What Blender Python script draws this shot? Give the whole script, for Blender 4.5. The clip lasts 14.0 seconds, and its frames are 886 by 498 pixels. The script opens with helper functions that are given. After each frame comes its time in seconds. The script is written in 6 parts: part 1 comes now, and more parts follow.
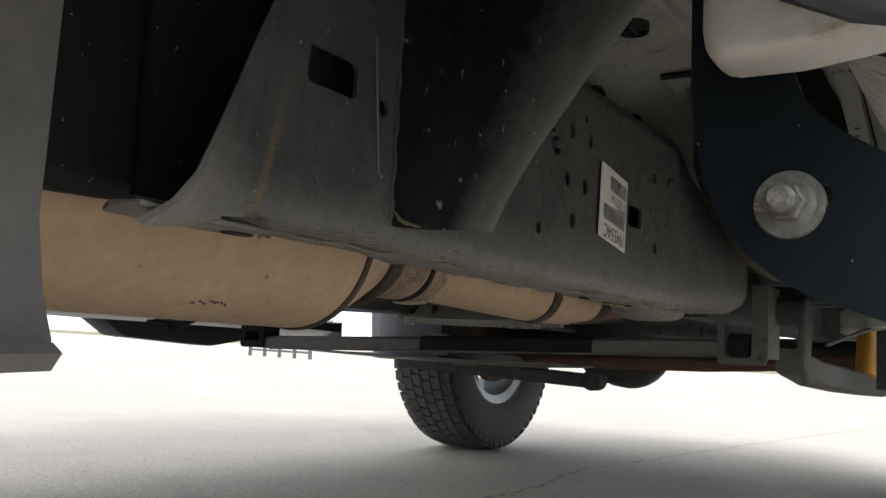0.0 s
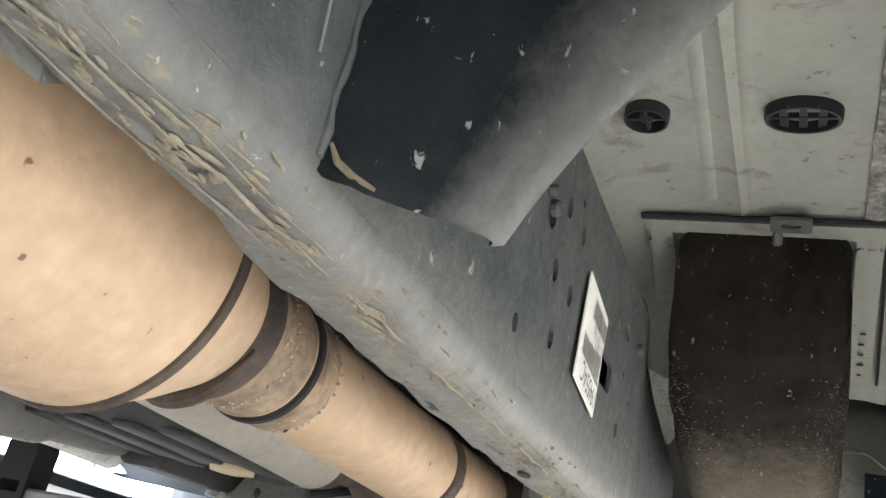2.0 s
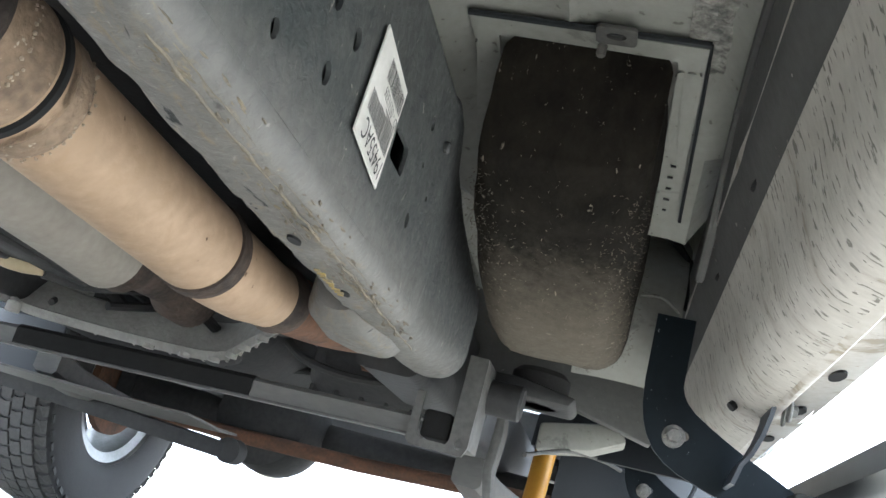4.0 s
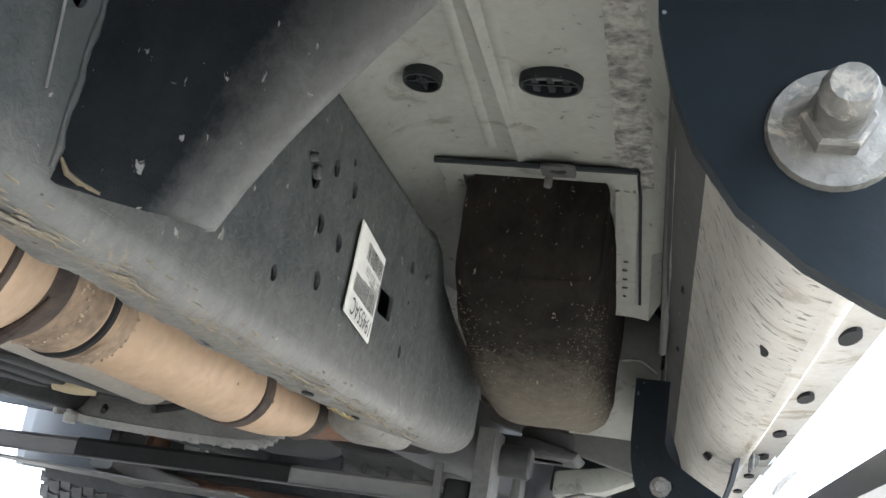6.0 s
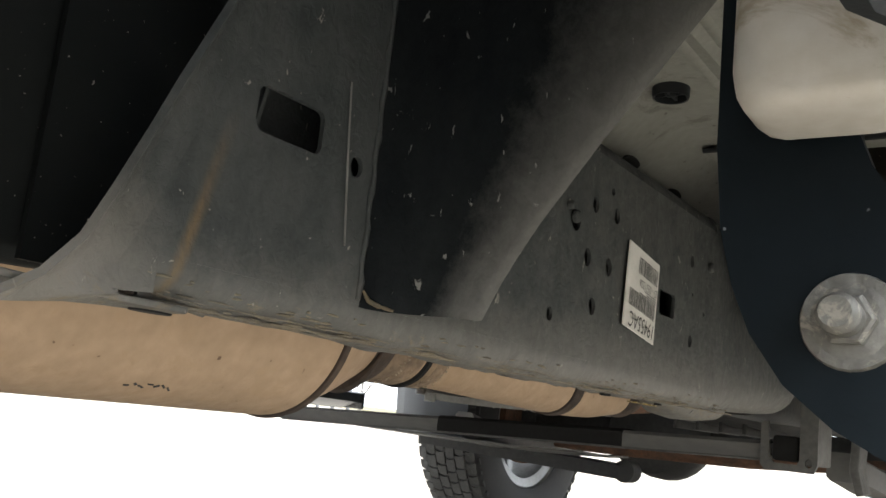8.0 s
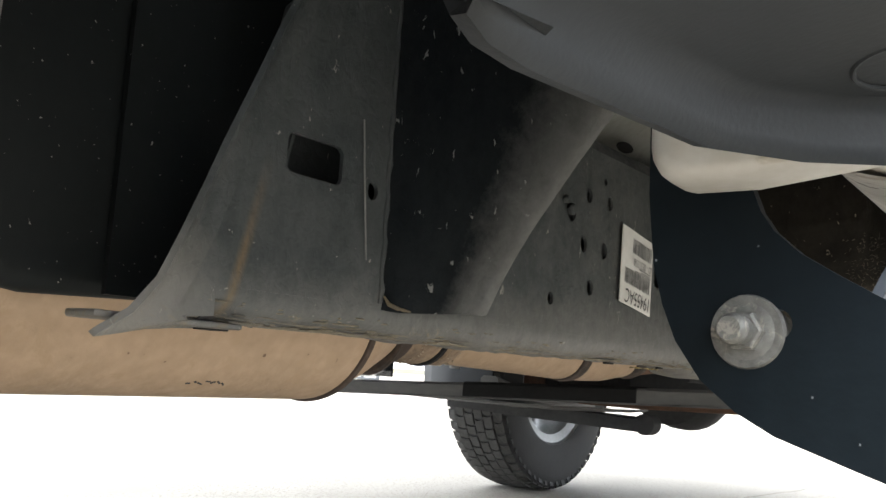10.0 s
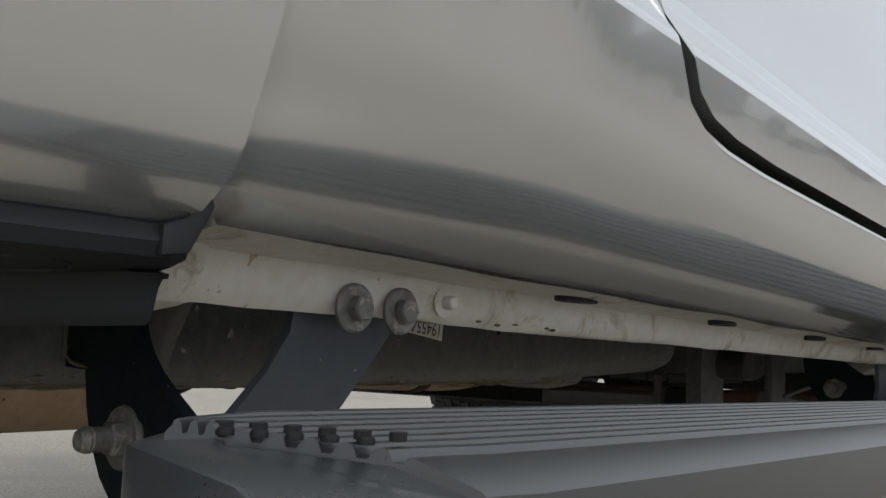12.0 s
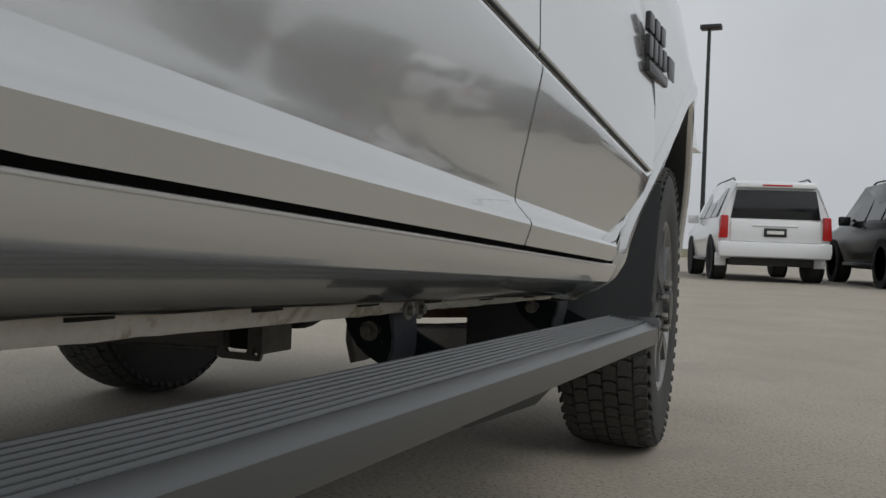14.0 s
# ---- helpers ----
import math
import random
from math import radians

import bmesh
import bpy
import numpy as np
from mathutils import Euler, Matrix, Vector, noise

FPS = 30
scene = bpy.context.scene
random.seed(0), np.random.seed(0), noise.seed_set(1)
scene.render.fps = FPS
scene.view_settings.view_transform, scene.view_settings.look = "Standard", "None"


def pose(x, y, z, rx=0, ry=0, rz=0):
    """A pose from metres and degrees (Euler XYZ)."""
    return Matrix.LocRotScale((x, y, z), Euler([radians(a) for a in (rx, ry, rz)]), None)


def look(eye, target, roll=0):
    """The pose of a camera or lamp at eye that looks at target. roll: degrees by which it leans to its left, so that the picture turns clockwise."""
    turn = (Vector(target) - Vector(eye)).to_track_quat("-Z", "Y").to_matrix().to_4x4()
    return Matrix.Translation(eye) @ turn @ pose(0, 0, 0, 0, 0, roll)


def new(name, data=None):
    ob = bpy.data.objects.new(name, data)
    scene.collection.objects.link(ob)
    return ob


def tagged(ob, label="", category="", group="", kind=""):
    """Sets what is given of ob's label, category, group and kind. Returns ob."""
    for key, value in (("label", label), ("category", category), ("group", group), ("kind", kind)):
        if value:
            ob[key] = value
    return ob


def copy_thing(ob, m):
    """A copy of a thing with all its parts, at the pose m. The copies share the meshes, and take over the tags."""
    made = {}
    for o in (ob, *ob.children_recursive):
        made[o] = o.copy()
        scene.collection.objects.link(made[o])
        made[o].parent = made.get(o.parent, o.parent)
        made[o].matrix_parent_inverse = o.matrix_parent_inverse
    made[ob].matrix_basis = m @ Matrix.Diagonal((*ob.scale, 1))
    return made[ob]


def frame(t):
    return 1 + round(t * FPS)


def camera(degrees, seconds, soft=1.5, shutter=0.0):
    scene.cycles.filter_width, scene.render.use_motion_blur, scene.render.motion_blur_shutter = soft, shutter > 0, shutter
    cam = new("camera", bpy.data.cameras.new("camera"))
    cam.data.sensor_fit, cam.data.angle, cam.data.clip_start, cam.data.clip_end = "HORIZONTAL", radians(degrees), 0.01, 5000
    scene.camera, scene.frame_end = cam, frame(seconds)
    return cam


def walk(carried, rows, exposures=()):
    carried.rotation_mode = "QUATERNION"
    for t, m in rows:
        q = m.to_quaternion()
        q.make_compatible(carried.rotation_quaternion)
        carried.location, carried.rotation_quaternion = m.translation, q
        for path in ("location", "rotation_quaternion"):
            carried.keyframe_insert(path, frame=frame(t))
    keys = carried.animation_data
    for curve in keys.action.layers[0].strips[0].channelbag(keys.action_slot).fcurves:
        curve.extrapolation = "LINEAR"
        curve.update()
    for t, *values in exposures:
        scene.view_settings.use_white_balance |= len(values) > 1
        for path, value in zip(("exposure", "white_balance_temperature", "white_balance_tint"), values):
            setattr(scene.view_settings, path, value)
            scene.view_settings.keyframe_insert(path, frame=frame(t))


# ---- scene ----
cam = camera(52.0, 14.0)
PATH = [
    (0, (0.946, -3.062, 0.37), (-0.138, -1.396, 0.59), 3.1),
    (0.5, (0.817, -2.964, 0.349), (-0.237, -1.326, 0.805), 6.1),
    (1, (0.759, -2.875, 0.339), (-0.253, -1.253, 0.926), 9.8),
    (1.5, (0.717, -2.811, 0.342), (-0.167, -1.157, 1.038), 12.7),
    (2, (0.706, -2.753, 0.324), (-0.078, -1.066, 1.059), 13.2),
    (2.5, (0.7, -2.703, 0.29), (-0.006, -0.993, 1.048), 15.4),
    (3, (0.714, -2.664, 0.273), (0.082, -0.874, 0.904), 16.4),
    (3.5, (0.741, -2.64, 0.275), (0.194, -0.797, 0.829), 16.9),
    (3.7, (0.746, -2.642, 0.271), (0.247, -0.785, 0.822), 17.0),
    (5.8, (0.816, -2.811, 0.338), (0.458, -0.944, 0.96), 9.9),
    (6, (0.82, -2.838, 0.337), (0.302, -1.0, 0.932), 10.0),
    (6.5, (0.821, -2.862, 0.333), (0.04, -1.104, 0.878), 9.4),
    (7, (0.847, -2.899, 0.351), (-0.136, -1.228, 0.842), 8.5),
    (7.5, (0.882, -2.934, 0.385), (-0.227, -1.315, 0.772), 7.2),
    (8, (0.917, -2.939, 0.402), (-0.25, -1.354, 0.758), 6.4),
    (8.2, (0.924, -2.952, 0.406), (-0.26, -1.378, 0.758), 5.9),
    (10.3, (1.022, -3.02, 0.429), (-0.197, -1.456, 0.694), 3.1),
    (10.5, (1.061, -3.013, 0.442), (-0.208, -1.425, 0.725), 3.3),
    (10.7, (1.09, -2.994, 0.454), (-0.151, -1.456, 0.725), 3.6),
    (10.9, (1.123, -2.978, 0.476), (-0.121, -1.433, 0.732), 3.4),
    (11.1, (1.147, -2.956, 0.505), (-0.096, -1.405, 0.722), 3.1),
    (11.5, (1.195, -2.915, 0.518), (-0.079, -1.384, 0.705), 3.5),
    (12, (1.276, -2.865, 0.505), (-0.049, -1.379, 0.694), 2.8),
    (12.5, (1.322, -2.812, 0.474), (0.108, -1.244, 0.736), 0.9),
    (13, (1.323, -2.744, 0.472), (0.318, -1.034, 0.726), 0.0),
    (13.5, (1.34, -2.699, 0.503), (0.466, -0.905, 0.641), 0.8),
    (14, (1.424, -2.623, 0.592), (0.633, -0.786, 0.569), 2.1),
]
EXPOSURES = [(0, 1.6, 6200, 10), (0.5, 1.6, 6900, 10), (1.0, 2.6, 6700, 10), (1.5, 3.3, 5900, 8), (2.0, 3.95, 5800, 8), (2.5, 4.15, 5600, 6), (3.0, 3.95, 5500, 6), (3.7, 3.6, 5500, 6), (5.8, 3.6, 5600, 8), (6.4, 3.6, 5600, 8), (7.0, 3.25, 5800, 8), (7.5, 2.65, 6200, 8), (8.2, 2.5, 6300, 8), (10.3, 2.55, 6000, 8), (10.7, 2.3, 5800, 8), (11.0, 1.65, 5850, 8), (11.2, 1.15, 6000, 8), (11.6, 0.48, 6200, 8), (12.5, 0.0, 6250, 8), (13.2, -0.45, 6400, 8), (14, -0.4, 6450, 8)]
walk(cam, [(t, look(eye, target, roll)) for t, eye, target, roll in PATH], EXPOSURES)
# ---------------------------------------------------------------- world and light
world = bpy.data.worlds.new("overcast_sky")
scene.world = world
world.use_nodes = True
wn, wl = world.node_tree.nodes, world.node_tree.links
wn.clear()
sky = wn.new("ShaderNodeTexSky")
sky.sky_type = "NISHITA"
sky.sun_disc = False
sky.sun_elevation, sky.sun_rotation = radians(48), radians(120)
sky.air_density, sky.dust_density, sky.ozone_density = 1.0, 4.0, 1.0
pale = wn.new("ShaderNodeHueSaturation")
pale.inputs["Saturation"].default_value = 0.12
cloud = wn.new("ShaderNodeMixRGB")
cloud.blend_type = "MIX"
cloud.inputs[0].default_value = 0.72
cloud.inputs[2].default_value = (7.2, 7.4, 7.8, 1)
wtc = wn.new("ShaderNodeTexCoord")
wno = wn.new("ShaderNodeTexNoise")
wno.inputs["Scale"].default_value, wno.inputs["Detail"].default_value = 2.2, 5
wmap = wn.new("ShaderNodeMapRange")
wmap.inputs[1].default_value, wmap.inputs[2].default_value = 0.3, 0.7
wmap.inputs[3].default_value, wmap.inputs[4].default_value = 0.88, 1.1
wmul = wn.new("ShaderNodeMixRGB")
wmul.blend_type, wmul.inputs[0].default_value = "MULTIPLY", 1.0
wbg = wn.new("ShaderNodeBackground")
wbg.inputs["Strength"].default_value = 0.12
wout = wn.new("ShaderNodeOutputWorld")
wl.new(sky.outputs[0], pale.inputs["Color"])
wl.new(pale.outputs[0], cloud.inputs[1])
wl.new(wtc.outputs["Generated"], wno.inputs["Vector"])
wl.new(wno.outputs[0], wmap.inputs[0])
wl.new(cloud.outputs[0], wmul.inputs[1])
wl.new(wmap.outputs[0], wmul.inputs[2])
wl.new(wmul.outputs[0], wbg.inputs["Color"])
wl.new(wbg.outputs[0], wout.inputs["Surface"])
sun = new("sun", bpy.data.lights.new("sun", "SUN"))
sun.data.energy, sun.data.angle, sun.data.color = 1.0, radians(25), (1.0, 0.97, 0.93)
sun.matrix_world = look((20, -12, 26), (0, 0, 0))


# ---------------------------------------------------------------- materials
def mat(name, base, second=None, rough=0.6, metal=0.0, scale=6.0, fine=60.0, bump=0.15, speck=None, speck_amount=0.0,
        speck_scale=90.0, coat=0.0, rough_var=0.12, stretch=(1, 1, 1), contrast=0.35, vary=0.0, dist=0.004, fine_mix=0.35, spec=0.5, warp=0.0, broad=0.0, patch=None):
    """A surface with a broad mottling, a fine grain, optional specks, and relief."""
    m = bpy.data.materials.new(name)
    m.use_nodes = True
    n, l = m.node_tree.nodes, m.node_tree.links
    bsdf = n["Principled BSDF"]
    tc = n.new("ShaderNodeTexCoord")
    geo = n.new("ShaderNodeMapping")
    geo.inputs["Scale"].default_value = stretch
    l.new(tc.outputs["Object"], geo.inputs["Vector"])
    big = n.new("ShaderNodeTexNoise")
    big.inputs["Scale"].default_value, big.inputs["Detail"].default_value, big.inputs["Roughness"].default_value = scale, 8, 0.62
    big.inputs["Distortion"].default_value = warp
    small = n.new("ShaderNodeTexNoise")
    small.inputs["Scale"].default_value, small.inputs["Detail"].default_value = fine, 6
    for t in (big, small):
        l.new(geo.outputs[0], t.inputs["Vector"])
    ramp = n.new("ShaderNodeMapRange")
    ramp.inputs[1].default_value, ramp.inputs[2].default_value = 0.5 - contrast / 2, 0.5 + contrast / 2
    blend = n.new("ShaderNodeMix")
    blend.data_type = "FLOAT"
    blend.inputs[0].default_value = fine_mix
    l.new(big.outputs[0], blend.inputs[2])
    l.new(small.outputs[0], blend.inputs[3])
    l.new(blend.outputs[0], ramp.inputs[0])
    mix = n.new("ShaderNodeMixRGB")
    mix.inputs[1].default_value = (*base, 1)
    mix.inputs[2].default_value = (*(second or [c * 0.75 for c in base]), 1)
    l.new(ramp.outputs[0], mix.inputs[0])
    colour = mix.outputs[0]
    if speck:
        vor = n.new("ShaderNodeTexNoise")
        vor.inputs["Scale"].default_value, vor.inputs["Detail"].default_value = speck_scale, 2
        l.new(geo.outputs[0], vor.inputs["Vector"])
        cut = n.new("ShaderNodeMapRange")
        cut.inputs[1].default_value, cut.inputs[2].default_value = 0.72 - speck_amount, 0.75 - speck_amount
        l.new(vor.outputs[0], cut.inputs[0])
        sm = n.new("ShaderNodeMixRGB")
        sm.inputs[2].default_value = (*speck, 1)
        l.new(cut.outputs[0], sm.inputs[0])
        l.new(colour, sm.inputs[1])
        colour = sm.outputs[0]
    if patch:
        # larger uneven patches: (colour, amount, scale)
        pn = n.new("ShaderNodeTexNoise")
        pn.inputs["Scale"].default_value, pn.inputs["Detail"].default_value, pn.inputs["Roughness"].default_value = patch[2], 9, 0.68
        pn.inputs["Distortion"].default_value = 0.8
        l.new(geo.outputs[0], pn.inputs["Vector"])
        pc = n.new("ShaderNodeMapRange")
        pc.inputs[1].default_value, pc.inputs[2].default_value = 0.66 - patch[1], 0.74 - patch[1]
        l.new(pn.outputs[0], pc.inputs[0])
        pm = n.new("ShaderNodeMixRGB")
        pm.inputs[2].default_value = (*patch[0], 1)
        l.new(pc.outputs[0], pm.inputs[0])
        l.new(colour, pm.inputs[1])
        colour = pm.outputs[0]
    if vary:
        info = n.new("ShaderNodeObjectInfo")
        hs = n.new("ShaderNodeHueSaturation")
        vr = n.new("ShaderNodeMapRange")
        vr.inputs[3].default_value, vr.inputs[4].default_value = 1 - vary, 1 + vary
        l.new(info.outputs["Random"], vr.inputs[0])
        l.new(vr.outputs[0], hs.inputs["Value"])
        l.new(colour, hs.inputs["Color"])
        colour = hs.outputs[0]
    l.new(colour, bsdf.inputs["Base Color"])
    rr = n.new("ShaderNodeMapRange")
    rr.inputs[3].default_value, rr.inputs[4].default_value = max(0.03, rough - rough_var), min(1.0, rough + rough_var)
    l.new(blend.outputs[0], rr.inputs[0])
    l.new(rr.outputs[0], bsdf.inputs["Roughness"])
    bsdf.inputs["Metallic"].default_value = metal
    bsdf.inputs["Specular IOR Level"].default_value = spec
    bsdf.inputs["Coat Weight"].default_value = coat
    bsdf.inputs["Coat Roughness"].default_value = 0.05
    bsdf.inputs["Coat IOR"].default_value = 1.5 if coat < 1 else 1.9
    if bump:
        bp = n.new("ShaderNodeBump")
        bp.inputs["Strength"].default_value, bp.inputs["Distance"].default_value = bump, dist
        l.new(small.outputs[0], bp.inputs["Height"])
        if broad:
            b2 = n.new("ShaderNodeBump")
            b2.inputs["Strength"].default_value, b2.inputs["Distance"].default_value = broad, dist * 4
            l.new(big.outputs[0], b2.inputs["Height"])
            l.new(b2.outputs[0], bp.inputs["Normal"])
        l.new(bp.outputs[0], bsdf.inputs["Normal"])
    return m


PAINT = mat("silver_paint", (0.53, 0.535, 0.53), (0.54, 0.545, 0.54), 0.20, 0.7, scale=2, fine=40, bump=0.0, coat=1.0, rough_var=0.02, dist=0.001)
SILL = mat("dusty_silver_paint", (0.62, 0.60, 0.56), (0.48, 0.45, 0.39), 0.5, 0.1, scale=9, fine=120, bump=0.1, speck=(0.36, 0.29, 0.19),
           speck_amount=0.0, speck_scale=110, patch=((0.34, 0.295, 0.22), 0.12, 15))
CHIPPED = mat("chipped_underbody_paint", (0.58, 0.555, 0.50), (0.44, 0.415, 0.37), 0.5, 0.1, scale=9, fine=90, bump=0.4, contrast=0.3,
              stretch=(0.8, 2.0, 0.6), dist=0.004, warp=0.8, speck=(0.19, 0.18, 0.15), speck_amount=0.10, speck_scale=100, patch=((0.30, 0.255, 0.20), 0.08, 9))
FLOORPAN = mat("underbody_sealer", (0.285, 0.285, 0.255), (0.21, 0.21, 0.188), 0.6, 0.0, scale=6, fine=90, bump=0.3, speck=(0.13, 0.125, 0.11), speck_amount=0.02,
               patch=((0.155, 0.15, 0.135), 0.08, 12))
WALLDARK = mat("inner_wall_coating", (0.10, 0.10, 0.094), (0.07, 0.07, 0.066), 0.6, 0.0, scale=7, fine=90, bump=0.2, speck=(0.30, 0.29, 0.26), speck_amount=0.0)
SEALER = mat("rough_sealer", (0.38, 0.37, 0.33), (0.12, 0.12, 0.11), 0.8, 0.0, scale=40, fine=120, bump=1.0, contrast=0.2, dist=0.012)
FRAMEBLUE = mat("black_bracket_coating", (0.0035, 0.0062, 0.0085), (0.007, 0.0112, 0.0145), 0.5, 0.0, scale=5, fine=90, bump=0.1, speck=(0.22, 0.23, 0.23),
                speck_amount=-0.012, speck_scale=170, spec=0.15)
MOUNT = mat("smooth_frame_coating", (0.006, 0.008, 0.009), (0.012, 0.014, 0.014), 0.6, 0.0, scale=6, fine=80, bump=0.1, speck=(0.30, 0.29, 0.26),
            speck_amount=0.0, speck_scale=260, spec=0.2)


def coated(name, coat, second, dust_and_light, tan, reach, face=None, rough=0.55, spec=0.2, specks=0.03, fade=None):
    """Black frame coating; dusty from the road on its lower edge, paler where light is painted along it or towards a
    rim, tan mud at the very edge.
    """
    m = bpy.data.materials.new(name)
    m.use_nodes = True
    n, l = m.node_tree.nodes, m.node_tree.links
    bsdf = n["Principled BSDF"]
    tc = n.new("ShaderNodeTexCoord")

    def noise_at(scale, stretch=(1, 1, 1), detail=8, warp=0.6, rough_=0.62):
        mp = n.new("ShaderNodeMapping")
        mp.inputs["Scale"].default_value = stretch
        l.new(tc.outputs["Object"], mp.inputs["Vector"])
        t = n.new("ShaderNodeTexNoise")
        t.inputs["Scale"].default_value, t.inputs["Detail"].default_value = scale, detail
        t.inputs["Roughness"].default_value, t.inputs["Distortion"].default_value = rough_, warp
        l.new(mp.outputs[0], t.inputs["Vector"])
        return t.outputs[0]

    def ranged(src, a, b, lo=0.0, hi=1.0):
        r = n.new("ShaderNodeMapRange")
        for k, v in enumerate((a, b, lo, hi)):
            r.inputs[k + 1].default_value = v
        l.new(src, r.inputs[0])
        return r.outputs[0]

    def plus(a, b):
        q = n.new("ShaderNodeMath")
        l.new(a, q.inputs[0])
        l.new(b, q.inputs[1])
        return q.outputs[0]

    def over(under, colour, mask):
        q = n.new("ShaderNodeMixRGB")
        l.new(under, q.inputs[1])
        q.inputs[2].default_value = (*colour, 1)
        l.new(mask, q.inputs[0])
        return q.outputs[0]

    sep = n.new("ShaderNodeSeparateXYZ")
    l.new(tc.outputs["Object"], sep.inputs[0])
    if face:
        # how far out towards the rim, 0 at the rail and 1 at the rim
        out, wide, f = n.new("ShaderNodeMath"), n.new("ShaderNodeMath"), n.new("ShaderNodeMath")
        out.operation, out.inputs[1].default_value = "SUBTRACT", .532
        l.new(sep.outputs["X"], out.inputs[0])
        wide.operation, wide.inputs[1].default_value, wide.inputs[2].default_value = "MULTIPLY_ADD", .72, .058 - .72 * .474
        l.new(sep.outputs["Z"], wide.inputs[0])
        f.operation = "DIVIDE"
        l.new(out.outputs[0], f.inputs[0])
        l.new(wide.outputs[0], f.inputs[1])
        # the dusty rim and the light on its outward turn, painted as one ramp
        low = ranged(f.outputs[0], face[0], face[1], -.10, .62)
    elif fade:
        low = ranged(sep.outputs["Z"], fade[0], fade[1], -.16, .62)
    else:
        # dusty by height; along y, painted light towards the front and on the flange
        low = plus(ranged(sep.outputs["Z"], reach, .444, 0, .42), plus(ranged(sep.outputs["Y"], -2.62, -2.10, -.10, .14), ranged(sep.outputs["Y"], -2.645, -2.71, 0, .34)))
    base = n.new("ShaderNodeRGB")
    base.outputs[0].default_value = (*coat, 1)
    fine = noise_at(110, detail=5)
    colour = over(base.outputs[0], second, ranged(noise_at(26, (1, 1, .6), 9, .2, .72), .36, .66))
    colour = over(colour, dust_and_light, ranged(plus(ranged(noise_at(60, (1, .9, .8), 9, .15, .78), .2, .8, .36, .64), low), .56, 1.12))
    colour = over(colour, [c * 1.35 for c in dust_and_light], ranged(noise_at(150, (1, .7, .45), 3), .69 - specks, .73 - specks))
    if tan:
        # rust that has run down from the flange
        line, off = n.new("ShaderNodeMath"), n.new("ShaderNodeMath")
        line.operation, line.inputs[1].default_value, line.inputs[2].default_value = "MULTIPLY_ADD", -.24, .1332
        l.new(sep.outputs["Z"], line.inputs[0])
        off = plus(sep.outputs["Y"], line.outputs[0])
        wide = n.new("ShaderNodeMath")
        wide.operation = "ABSOLUTE"
        shift = n.new("ShaderNodeMath")
        shift.inputs[1].default_value = 2.620
        l.new(off, shift.inputs[0])
        l.new(shift.outputs[0], wide.inputs[0])
        run = n.new("ShaderNodeMath")
        run.operation = "MULTIPLY"
        l.new(ranged(wide.outputs[0], .0062, .0005, 0, .62), run.inputs[0])
        l.new(ranged(noise_at(45, (1, 1, .25), 8, .3, .7), .40, .62), run.inputs[1])
        high = n.new("ShaderNodeMath")
        high.operation = "MULTIPLY"
        l.new(run.outputs[0], high.inputs[0])
        l.new(ranged(sep.outputs["Z"], .56, .485), high.inputs[1])
        colour = over(colour, (.20, .135, .06), high.outputs[0])
        edge = ranged(sep.outputs["Z"], .474, .444, 0, .22)
        colour = over(colour, tan, ranged(plus(noise_at(70, (1, .3, .8), warp=1.2, rough_=.75), edge), .74, .92))
        colour = over(colour, [c * .35 for c in coat], ranged(plus(noise_at(38, (1, .4, 1), warp=2.0), ranged(sep.outputs["Z"], .462, .444, 0, .14)), .77, .83))
    l.new(colour, bsdf.inputs["Base Color"])
    l.new(ranged(fine, .3, .7, rough - .12, rough + .15), bsdf.inputs["Roughness"])
    bsdf.inputs["Specular IOR Level"].default_value = spec
    bp = n.new("ShaderNodeBump")
    bp.inputs["Strength"].default_value, bp.inputs["Distance"].default_value = .35, .004
    l.new(plus(fine, noise_at(26, (1, .7, .7))), bp.inputs["Height"])
    l.new(bp.outputs[0], bsdf.inputs["Normal"])
    return m


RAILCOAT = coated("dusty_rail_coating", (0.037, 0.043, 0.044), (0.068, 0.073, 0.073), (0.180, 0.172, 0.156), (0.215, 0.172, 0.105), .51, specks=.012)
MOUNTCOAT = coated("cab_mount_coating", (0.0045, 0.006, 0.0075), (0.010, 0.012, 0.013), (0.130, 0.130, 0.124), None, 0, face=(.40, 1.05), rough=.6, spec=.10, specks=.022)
STREAK = mat("tan_rust_stain", (0.17, 0.125, 0.062), (0.075, 0.070, 0.055), 0.85, 0.0, scale=45, fine=150, bump=0.3, contrast=0.2)
MUDDY = mat("dried_mud", (0.215, 0.182, 0.125), (0.115, 0.105, 0.088), 0.9, 0.0, scale=25, fine=150, bump=0.8, contrast=0.3)
TANHEAT = mat("heat_tanned_steel", (0.45, 0.322, 0.213), (0.335, 0.238, 0.153), 0.66, 0.1, scale=9, fine=75, bump=0.35, speck=(0.13, 0.08, 0.045),
              speck_amount=-0.01, speck_scale=75, contrast=0.36, fine_mix=0.5, broad=0.08, patch=((0.385, 0.272, 0.172), 0.12, 34))
TANDIRT = mat("dusty_weld_band", (0.34, 0.25, 0.168), (0.15, 0.110, 0.078), 0.85, 0.1, scale=22, fine=130, bump=0.8, contrast=0.3, speck=(0.46, 0.39, 0.30), speck_amount=0.02, speck_scale=160)
WELD = mat("pale_weld_beads", (0.42, 0.35, 0.27), (0.30, 0.24, 0.17), 0.8, 0.1, scale=60, fine=160, bump=0.6)
CLAMP = mat("heat_browned_clamp", (0.085, 0.060, 0.045), (0.034, 0.027, 0.023), 0.8, 0.2, scale=16, fine=110, bump=0.6, contrast=0.25)
